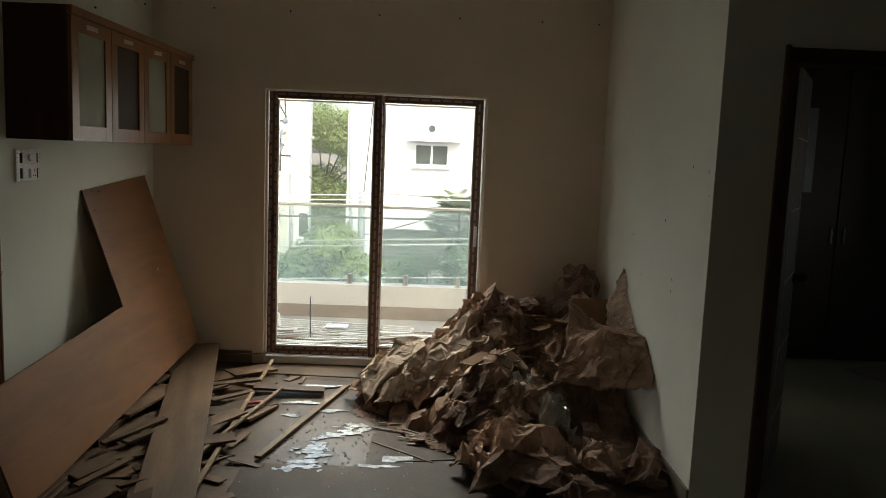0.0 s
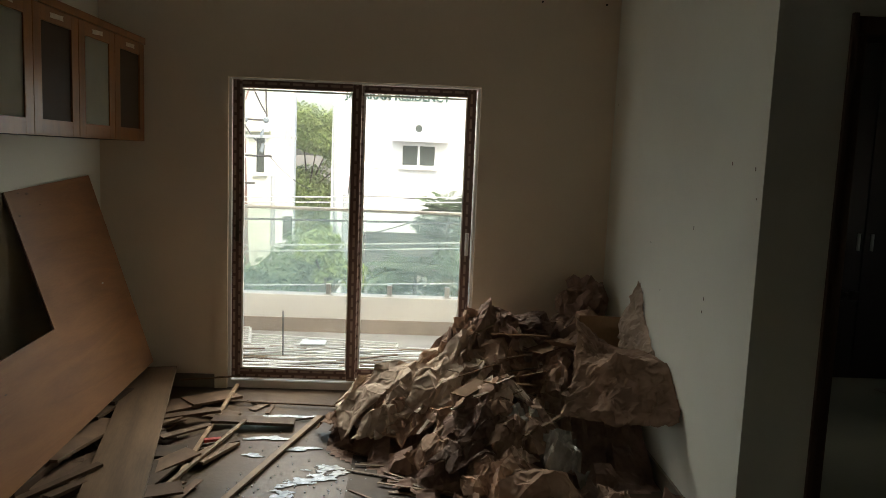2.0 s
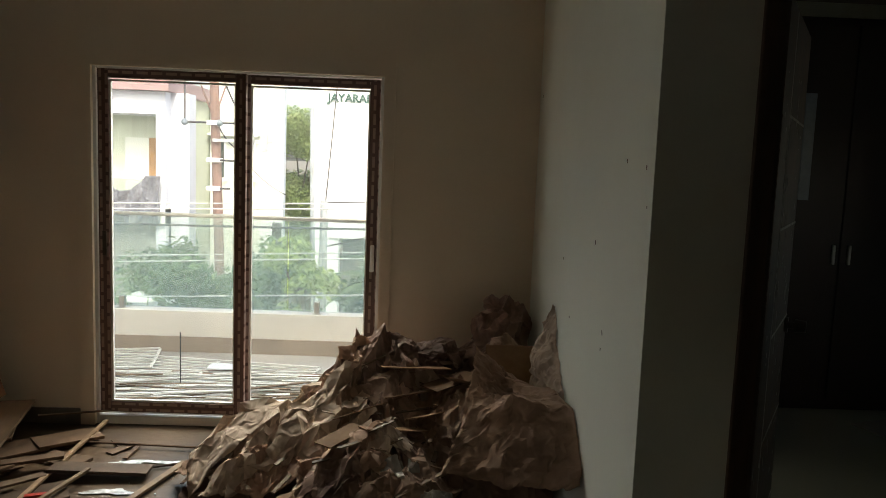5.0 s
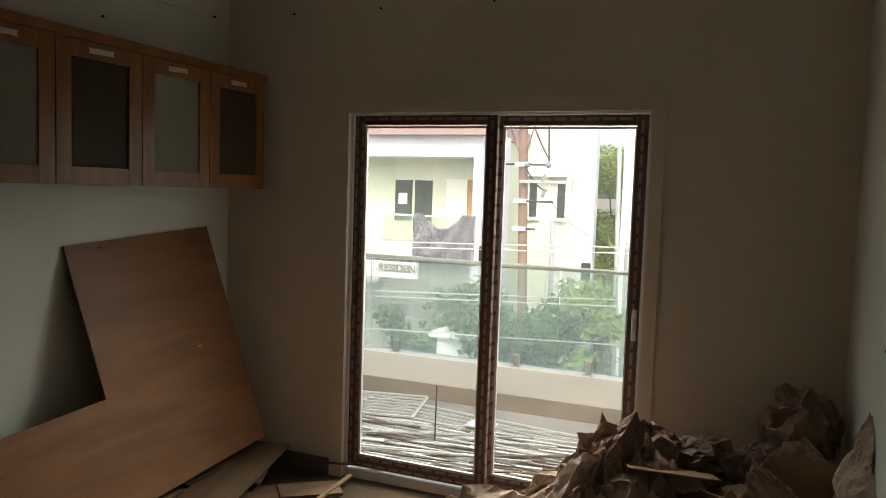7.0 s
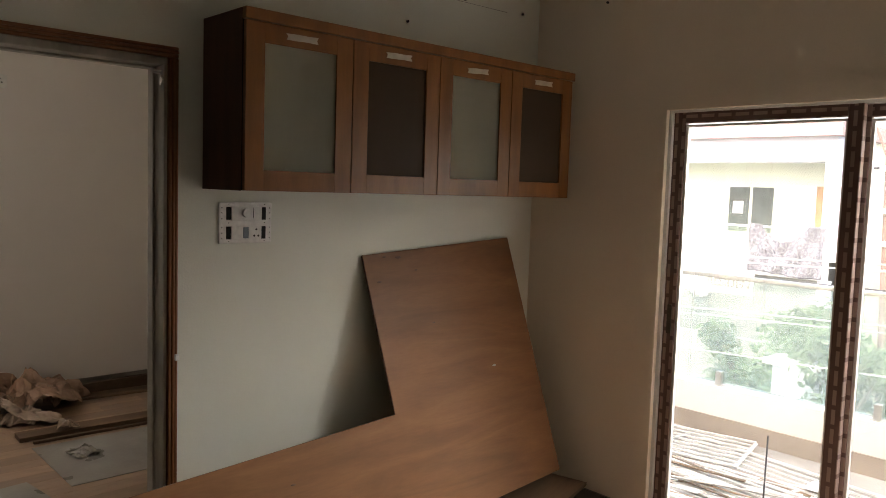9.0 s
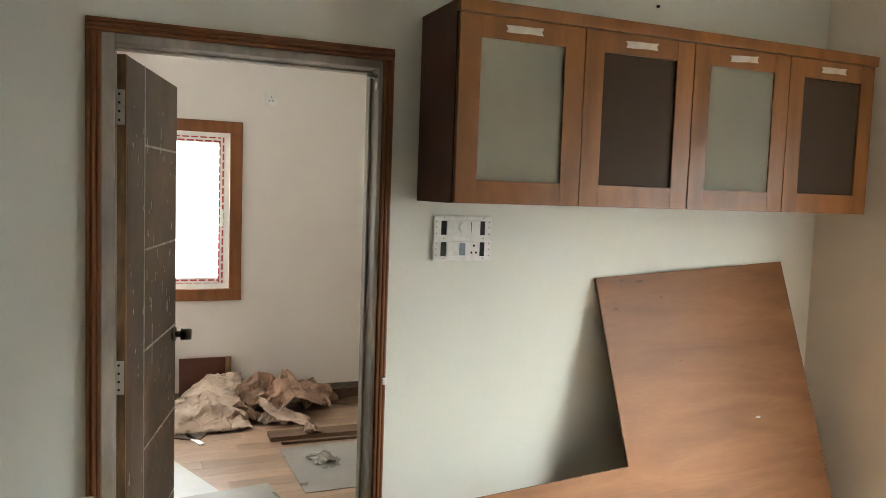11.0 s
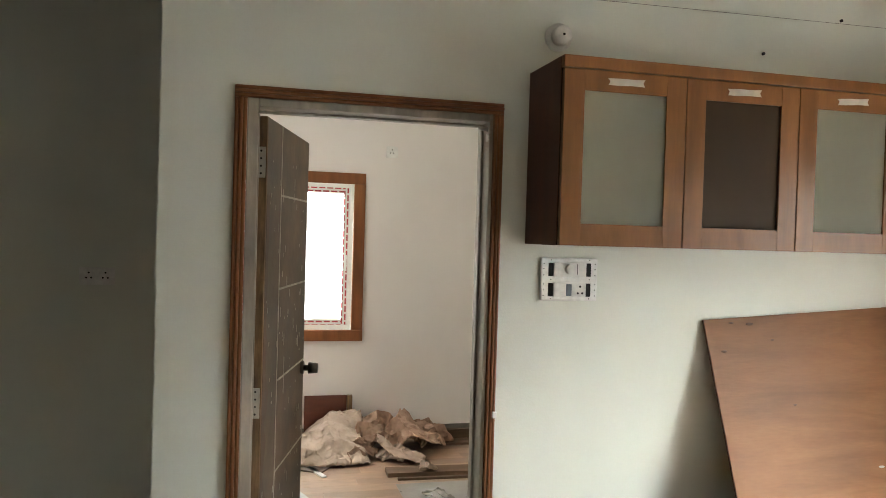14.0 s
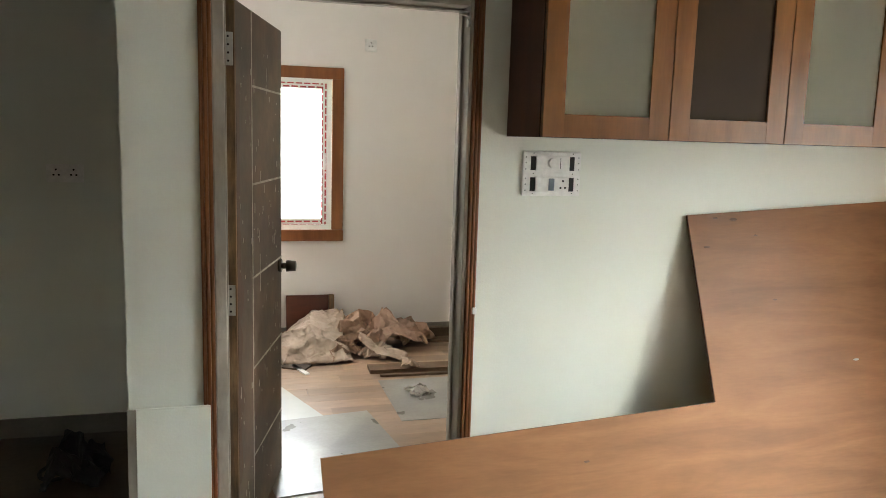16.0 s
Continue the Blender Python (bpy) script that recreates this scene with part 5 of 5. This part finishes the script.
grille(pose(-1.75, 6.72, -0.005, 0, 0, -8), 8, 1.75, 0.62)
grille(pose(-2.6, 6.6, 0.012, 0, 0, 12), 7, 1.5, 0.55)
rnd = random.Random(17)
for k in range(150):
    x, y = rnd.uniform(-1.9, 1.1), 5.98 + 0.95 * rnd.random() ** 1.2
    slab("aluminium_strip", x, y, -0.018 + 0.09 * rnd.random() * (1 - (y - 5.98) / 1.1), rnd.uniform(0.5, 1.9), rnd.uniform(0.012, 0.03), 0.008, rnd.gauss(6, 9), rnd.uniform(-1.5, 1.5), rnd.choice((GRILLE, STRIP, CONCRETE, GRILLE, BAND)), "pale trim strip lying on the balcony floor", "trim strip", "strips on the balcony")
whole("white_board", box(B(), (-0.72, 6.88, 0.02), (-0.52, 7.02, 0.03), 0.002), FACWHITE, "small bright white panel on the grilles", "panel")
bm = B()
rod(bm, (-0.8, 6.55, -0.02), (-0.81, 6.58, 0.36), 0.005, 6)
whole("bent_wire", bm, BLACKCABLE, "thin black wire standing among the strips", "wire")

# ---- outside ----
GZ = -3.6
bm = B()
bmesh.ops.create_grid(bm, x_segments=2, y_segments=2, size=1500, matrix=Matrix.Translation((0, 0, GZ)))
whole("ground", bm, EARTH, "dusty ground reaching the horizon", "ground", kind="structure")
structure("road", [((-200, 10.0, GZ), (200, 14.0, GZ + 0.02))], ROADM, "grey asphalt street", "road")
structure("pavement", [((-200, 14.0, GZ), (200, 15.2, GZ + 0.15))], GREYCONC_SHADE, "grey concrete pavement with a kerb", "pavement")
structure("own_building_base", [((-5.25, -6.15, GZ), (4.5, 7.0, -0.2))], FACWHITE, "lower storey under the flat", "wall")


def window_at(parent, x0, x1, z0, z1, y, leaves=2, sill=True, open_first=False):
    bm = B()
    fr = 0.06
    box(bm, (x0, y - 0.05, z0), (x0 + fr, y + 0.04, z1)), box(bm, (x1 - fr, y - 0.05, z0), (x1, y + 0.04, z1))
    box(bm, (x0 + fr, y - 0.05, z1 - fr), (x1 - fr, y + 0.04, z1)), box(bm, (x0 + fr, y - 0.05, z0), (x1 - fr, y + 0.04, z0 + fr))
    for k in range(1, leaves):
        xm = x0 + (x1 - x0) * k / leaves
        box(bm, (xm - fr / 2, y - 0.045, z0 + fr), (xm + fr / 2, y + 0.04, z1 - fr))
    w = part("window", bm, FACWHITE, parent, "white framed window")
    for k in range(leaves):
        a, b = x0 + (x1 - x0) * k / leaves, x0 + (x1 - x0) * (k + 1) / leaves
        part("pane", box(B(), (a + fr / 2, y - 0.012, z0 + fr / 2), (b - fr / 2, y - 0.004, z1 - fr / 2)), DARKGLASS, w, "dark window pane")
    if sill:
        part("sill", box(B(), (x0 - 0.06, y - 0.14, z0 - 0.06), (x1 + 0.06, y, z0)), FACWHITE, w)


# white residence
hd = thing("white_house", "bright white house with a small window and green lettering", "house")
part("wall", box(B(), (-2.2, 22, -0.55), (9, 31, 6.5)), FACWHITE, hd)
# grey colour stands in for the shade under the overhanging storey
part("ground_floor_wall", box(B(), (-1.5, 23.2, GZ), (9, 31, -0.55)), GREYCONC_SHADE, hd, "recessed ground floor, its shade painted as grey")
for x in (-2.05, 2.6, 6.5):
    part("pillar", box(B(), (x - 0.15, 22.05, GZ), (x + 0.55, 22.6, -0.55)), FACWHITE, hd, "white ground floor pillar")
window_at(hd, -0.31, 0.7, 1.28, 1.93, 22, 2)
part("lintel", box(B(), (-0.54, 21.6, 1.98), (1.02, 22, 2.03)), FACLILAC, hd, "thin concrete sunshade")
bm = B()
rod(bm, (0.18, 21.97, 2.35), (0.18, 22.02, 2.35), 0.1, 24)
part("vent", bm, DARKGLASS, hd, "round dark vent")
part("band", box(B(), (-2.2, 21.985, 1.22), (9, 22, 1.24)), FACLILAC, hd)
part("parapet", box(B(), (-2.3, 21.9, 6.5), (9.1, 22.15, 7.2)), FACWHITE, hd)
letters("sign_letters", "JAYARAM RESIDENCY", 0.295, LETTER, hd, pose(-1.85, 21.97, 3.1, 90, 0, 0), "dark green raised lettering")

# cream house
hb = thing("cream_house", "cream house with two narrow windows behind the pole", "house")
part("wall", box(B(), (-7.5, 31, GZ), (-4.7, 31.4, 7.5)), FACCREAM, hb)
part("corner_pier", box(B(), (-5.56, 30.92, GZ), (-4.68, 31.45, 7.5)), FACWHITE, hb, "white corner strip")
for x in (-7.33, -6.21):
    window_at(hb, x, x + 0.44, 0.66, 2.14, 31, 1)
window_at(hb, -5.13, -4.64, -1.95, -0.88, 30.9, 1)
part("ledge", box(B(), (-7.5, 30.6, 2.3), (-5.6, 31, 2.38)), FACCREAM, hb, "thin sunshade over the windows")
part("pipe", rod(B(), (-6.5, 30.93, GZ), (-6.5, 30.93, 6), 0.05), FACCREAM, hb, "down pipe")

# lilac house with balcony
ha = thing("lilac_house", "pale lilac house with a deep balcony", "house")
part("wall", box(B(), (-18, 27.4, GZ), (-7.55, 36, 3.5)), FACGREEN, ha, "pale green recessed wall")
part("fascia", box(B(), (-18, 26.0, 2.78), (-7.5, 27.4, 3.5)), FACLILAC, ha, "broad lilac fascia")
part("eave", box(B(), (-18.2, 25.7, 3.5), (-7.3, 36, 3.95)), PINKEDGE, ha, "dusky pink roof edge")
part("pier", box(B(), (-7.8, 26.0, GZ), (-7.5, 27.4, 2.78)), FACLILAC, ha, "lilac pier")
part("pier", box(B(), (-7.5, 26.5, GZ), (-6.9, 27.2, 3.5)), FACLILAC, ha, "lilac side strip")
part("balcony_slab", box(B(), (-18, 25.9, -0.75), (-7.5, 27.4, -0.2)), FACWHITE, ha, "white balcony slab")
# grey colour stands in for the shade below the balcony slab
part("lower_wall", box(B(), (-18, 26.3, GZ), (-7.5, 27.4, -0.75)), GREYCONC_SHADE, ha, "lower wall below the balcony, its shade painted as grey")
for a, b in ((-18, -14.5), (-14.4, -11.2), (-11.1, -7.85)):
    part("rail_glass", box(B(), (a, 25.98, -0.2), (b, 26.0, 0.72)), RAILGLASS, ha, "glass balcony panel")
part("rail", box(B(), (-18, 25.95, 0.72), (-7.8, 26.03, 0.78)), FACWHITE, ha, "white handrail")
for x in (-11.35, -10.55):
    part("window", box(B(), (x, 27.36, 0.5), (x + 0.68, 27.4, 1.98)), DARKGLASS, ha, "dark balcony window")
part("window_paper", box(B(), (-11.2, 27.34, 1.1), (-10.85, 27.36, 1.5)), FACWHITE, ha, "white paper on the window")
part("door", box(B(), (-9.3, 27.34, -0.2), (-8.5, 27.4, 2.05)), FACCREAM, ha, "cream door leaf")
part("door", box(B(), (-8.5, 27.33, -0.2), (-7.85, 27.4, 2.05)), WOODDOOR, ha, "orange wooden door")
part("name_board", box(B(), (-12.2, 24.85, -1.33), (-9.25, 25.0, -0.66)), FACWHITE, ha, "white name board")
letters("sign_letters", "RESIDEN", 0.36, LETTERGREY, ha, pose(-10.66, 24.83, -1.12, 90, 0, 0), "grey raised lettering")


def cloth(name, x0, x1, z0, z1, y, material, label, sag, waves, seed):
    r = np.random.RandomState(seed)
    n, k = 30, 24
    pts, fs = [], []
    for j in range(k + 1):
        for i in range(n + 1):
            u, v = i / n, j / k
            e = max(0.0, min(1.0, (u - 0.16) / 0.62))
            hem = z1 - sag * math.sin(math.pi * e) ** 0.75
            z = hem + (z0 + 0.05 * math.sin(5 * u + seed) - hem) * v
            pts.append((x0 + (x1 - x0) * u, y - 0.06 - 0.07 * math.sin(waves * u * 6.28 + 3 * v) - 0.04 * math.sin(17 * u + 9 * v), z))
    for j in range(k):
        for i in range(n):
            fs.append((j * (n + 1) + i, j * (n + 1) + i + 1, (j + 1) * (n + 1) + i + 1, (j + 1) * (n + 1) + i))
    return sheet_object(name, np.array(pts), fs, material, label, "laundry", "")


cloth("hanging_blanket", -9.84, -7.6, -0.68, 0.84, 25.85, TOWEL, "grey patterned blanket hung over the balcony rail", 0.5, 5, 1)
cloth("hanging_sheet", -11.75, -11.05, -1.65, 0.8, 25.78, WHITECLOTH, "white cloth hung over the balcony rail", 0.05, 2, 2)

structure("boundary_wall", [((-16, 20.9, GZ), (-2.6, 21.1, -1.9)), ((2.9, 20.9, GZ), (14, 21.1, -1.9))], GREYCONC_SHADE, "grey rendered compound wall", "wall")
for x, y, h in ((-4.4, 16, -1.2),):
    g = thing("gate_pillar", "white gate pillar with a flat cap", "gate pillar", "gate pillars")
    part("shaft", box(B(), (x - 0.35, y, GZ), (x + 0.35, y + 0.5, h - 0.1)), FACWHITE, g)
    part("cap", box(B(), (x - 0.5, y - 0.1, h - 0.1), (x + 0.5, y + 0.6, h), 0.02), FACWHITE, g)

whole("white_plinth", box(B(), (-0.98, 19.0, GZ), (0.24, 19.5, -1.34), 0.03), FACWHITE, "low white rendered block behind the shrubs", "plinth")

# poles and cables
up = thing("utility_pole", "rust-red utility pole with insulator arms", "utility pole")
PY = 19.3
part("shaft", rod(B(), (-3.88, PY, GZ), (-4.24, PY, 7), 0.12, 12, 0.1), RUST, up)
for z, a, b in ((2.3, -4.75, -3.45), (1.45, -4.12, -3.3), (0.8, -4.2, -3.7)):
    arm = part("arm", rod(B(), (a, PY - 0.12, z), (b, PY - 0.12, z), 0.024, 8), BLACKCABLE, up, "dark steel arm")
    part("clamp", box(B(), (-4.24, PY - 0.16, z - 0.05), (-3.94, PY + 0.14, z + 0.05), 0.01), FACWHITE, arm, "pale clamp")
    if z > 2:
        for x in (a, -3.95, b):
            bm = B()
            bmesh.ops.create_uvsphere(bm, u_segments=10, v_segments=8, radius=0.08, matrix=Matrix.Translation((x, PY - 0.12, z)))
            part("insulator", bm, GREYPL, arm, "round insulator", True)
arm = part("arm", box(B(), (-4.1, PY - 0.2, 1.87), (-2.72, PY - 0.14, 1.94), 0.008), GALV, up, "grey channel arm")
part("terminal_box", box(B(), (-2.98, PY - 0.24, 1.68), (-2.84, PY - 0.14, 2.2), 0.01), GALV, arm, "grey terminal box")
bm = B()
for x in (-4.4, -3.8):
    rod(bm, (x, PY - 0.1, 3.2), (x + 0.25 * (1 if x < -4 else -1), PY - 0.05, 2.5), 0.02, 6)
part("brace", bm, RUST, up)
for z0 in (2.1, 1.75):
    part("insulator", rod(B(), (-3.55, PY - 0.17, z0 - 0.2), (-3.5, PY - 0.17, z0), 0.05, 8, 0.03), GREYPL, up, "ribbed post insulator")
sp2 = thing("street_pole", "thin grey steel pole among the shrubs", "pole")
part("shaft", rod(B(), (-3.2, 19.0, GZ), (-3.24, 19.0, 1.0), 0.055, 10), GALV, sp2)
wp = thing("street_pole", "thin pale steel pole", "pole")
part("shaft", rod(B(), (-1.68, 19, GZ), (-1.82, 19, 2.7), 0.05, 10), GALV, wp)
gp = thing("street_pole", "short grey pole with cable loops", "pole")
part("shaft", rod(B(), (-1.45, 18.6, GZ), (-1.45, 18.6, 0.65), 0.09, 10), GALV, gp)


def cable(x0, z0, x1, z1, y, r, material, sag=0.15, y1=None):
    bm = B()
    y1 = y if y1 is None else y1
    pts = [Vector((x0 + (x1 - x0) * u, y + (y1 - y) * u, z0 + (z1 - z0) * u - sag * 4 * u * (1 - u))) for u in np.linspace(0, 1, 17)]
    for a, b in zip(pts, pts[1:]):
        rod(bm, a, b, r, 6)
    return whole("overhead_cable", bm, material, "pale overhead cable along the street" if material is CABLE else "thin black overhead cable over the street", "cable", group="cables")


for zl, zr in ((0.71, 0.86), (0.62, 0.77), (-0.17, 0.04), (-0.27, -0.06), (-0.85, -0.67)):
    k = (zr - zl) / 4.5
    cable(-20, zl - 14.7 * k + 0.1, 14, zr + 14.8 * k + 0.1, 14, 0.011, CABLE, 0.12)
cable(-20, 0.2, 14, 0.62, 15, 0.02, BLACKCABLE, 0.1)
cable(-4.1, 3.9, -3.42, 2.4, 19.2, 0.02, BLACKCABLE, 0.12)
cable(-3.5, 3.9, -3.44, 2.35, 19.2, 0.022, BLACKCABLE, 0.02)
cable(-4.75, 3.9, -4.75, 2.35, 19.2, 0.018, BLACKCABLE, 0.03)
cable(-3.98, 2.25, -3.45, 1.7, 19.15, 0.018, BLACKCABLE, 0.12)
cable(-3.4, 1.5, -2.4, 0.7, 19.2, 0.008, BLACKCABLE, 0.1)
cable(-1.2, 3.4, -1.42, 0.6, 18.6, 0.014, BLACKCABLE, 0.05)
cable(-1.42, 0.6, 4, 0.3, 18.6, 0.02, BLACKCABLE, -0.12)
cable(-1.42, -0.4, 0.6, 0.25, 18.6, 0.015, BLACKCABLE, 0.05)


# trees: limbs and many small leaves
def leaf_cloud(seed, blobs, count, size):
    r = np.random.RandomState(seed)
    pts, fs = [], []
    w = np.array([b[3] ** 2 for b in blobs])
    w = w / w.sum()
    for k in range(count):
        b = blobs[r.choice(len(blobs), p=w)]
        d = r.normal(size=3)
        d /= np.linalg.norm(d)
        c = np.array(b[:3]) + d * b[3] * (r.uniform(0.35, 1.08)) * np.array([1, 1, 0.85])
        n = d + r.normal(size=3) * 0.7 + np.array([0, 0, 0.4])
        n /= np.linalg.norm(n)
        a = np.cross(n, r.normal(size=3))
        a /= np.linalg.norm(a)
        s = size * r.uniform(0.6, 1.3)
        q = np.cross(n, a) * s * 0.42
        a = a * s
        i = len(pts)
        pts += [tuple(c - a), tuple(c + q - a * 0.1 + n * s * 0.12), tuple(c + a), tuple(c - q - a * 0.1 + n * s * 0.12)]
        fs += [(i, i + 1, i + 2), (i, i + 2, i + 3)]
    return pts, fs


def tree(seed, x, y, top, r, material, label, count=2600, size=0.12, low=None):
    rr = random.Random(seed)
    t = thing("tree", label, "tree", "street trees")
    bm = B()
    trunk_top = top - 1.5 * r
    rod(bm, (x, y, GZ), (x + 0.1, y, trunk_top), 0.11, 8, 0.06)
    blobs = []
    for k in range(9):
        a = rr.uniform(0, 6.28)
        q = rr.uniform(0.15, 0.8) * r
        c = (x + q * math.cos(a), y + q * math.sin(a) * 0.7, rr.uniform(trunk_top - 0.2 * r, top - 0.35 * r))
        blobs.append((*c, rr.uniform(0.28, 0.5) * r))
        rod(bm, (x + 0.08, y, trunk_top - rr.uniform(0, 0.5)), c, 0.045, 6, 0.015)
    if low is not None:
        for k in range(5):
            blobs.append((x + rr.uniform(-0.6, 0.6) * r, y + rr.uniform(-0.3, 0.3), rr.uniform(low, trunk_top), 0.4 * r))
    part("trunk", bm, BARK, t)
    p, f = leaf_cloud(seed, blobs, count, size)
    me = bpy.data.meshes.new("crown")
    me.from_pydata(p, [], f)
    me.materials.append(material)
    o = new("crown", me)
    o.parent = t
    return t


tree(1, -4.95, 36.2, 3.9, 2.7, LEAFLIGHT, "tall yellow-green tree between the houses", 26000, 0.11, -2.5)
tree(2, -2.6, 16.8, 0.25, 1.2, LEAF, "leafy green street tree", 2600, 0.11, -3)
tree(3, -4.8, 17.2, 0.05, 1.3, LEAF, "leafy green street tree", 2600, 0.11, -3)
tree(4, -3.5, 15.9, -0.25, 1.1, LEAF, "leafy green street tree", 2400, 0.1, -3)
tree(5, -1.5, 15.6, 0.2, 0.7, LEAFLIGHT, "pale flowering street tree", 1500, 0.1, -2.5)
tree(6, 1.3, 16.6, -0.1, 1.3, LEAF, "leafy green street tree", 2600, 0.11, -3)
tree(7, -0.3, 17.2, -0.55, 1.0, LEAF, "leafy green street tree", 2000, 0.11, -3)
tree(8, -6.4, 18.5, -0.9, 1.1, LEAF, "leafy green street tree", 2000, 0.11, -3)
tree(9, 3.5, 17.5, 0.3, 1.5, LEAF, "leafy green street tree", 2400, 0.12, -3)

def palm(seed, x, y, z, n, reach, up_lo, up_hi, droop, label):
    p = thing("palm_tree", label, "palm tree", "palms")
    part("trunk", rod(B(), (x + 0.05, y + 0.2, GZ), (x, y, z), 0.08, 10, 0.035), BARK, p)
    rr = random.Random(seed)
    pts, fs = [], []
    for k in range(n):
        a = 2 * math.pi * k / n + rr.uniform(-0.15, 0.15)
        l = reach * rr.uniform(0.8, 1.15)
        rise = rr.uniform(up_lo, up_hi)
        side, fw = Vector((-math.sin(a), math.cos(a), 0)), Vector((math.cos(a), math.sin(a), 0.1))
        for j in range(22):
            u = j / 21
            c = Vector((x + l * u * math.cos(a), y + l * u * math.sin(a), z + rise * l * u - droop * l * u * u))
            for q in (-1, 1):
                ll = 0.42 * (0.3 + math.sin(math.pi * min(0.97, u + 0.06))) * rr.uniform(0.8, 1.1)
                tip = c + side * q * ll * 0.8 + fw * ll * 0.55 + Vector((0, 0, (-0.3 + 0.25 * rise) * ll))
                i = len(pts)
                pts += [tuple(c), tuple(c + fw * 0.09), tuple(tip)]
                fs.append((i, i + 1, i + 2))
    me = bpy.data.meshes.new("fronds")
    me.from_pydata(pts, [], fs)
    me.materials.append(LEAF)
    o = new("fronds", me)
    o.parent = p


tree(10, 1.15, 16.9, 0.35, 0.8, LEAF, "leafy green street tree", 2200, 0.1, -2.5)
palm(5, 0.84, 16.4, 0.42, 28, 0.55, 0.2, 1.5, 0.5, "feathery palm in front of the white house")
palm(9, 0.7, 16.5, -0.1, 18, 0.5, 0.3, 1.5, 0.5, "lower fronds of a feathery palm")
palm(6, 0.2, 16.0, -0.75, 16, 1.25, 0.2, 0.9, 0.65, "low spreading palm before the white house")

# ---- laminate planks of the bedroom floor ----
floor_bed = bpy.data.objects["floor_bedroom"]
PW = 0.119
meshes = {}
rnd = random.Random(52)
for row in range(26):
    x0 = -5.086 + row * PW
    y = 2.707 - rnd.uniform(0.05, 0.75)
    while y < FW:
        a, b = max(y, 2.707), min(y + 0.8, FW - 0.002)
        y += 0.8
        if b - a < 0.03:
            continue
        key = round(b - a, 2)
        if key not in meshes:
            meshes[key] = mesh_of(box(B(), (0.0008, 0.0008, 0), (PW - 0.0008, key - 0.0008, 0.006)), "plank", WOODFLOOR)
        ob = new("plank", meshes[key])
        ob.parent = floor_bed
        ob.matrix_world = Matrix.Translation((x0, a, -0.0035))
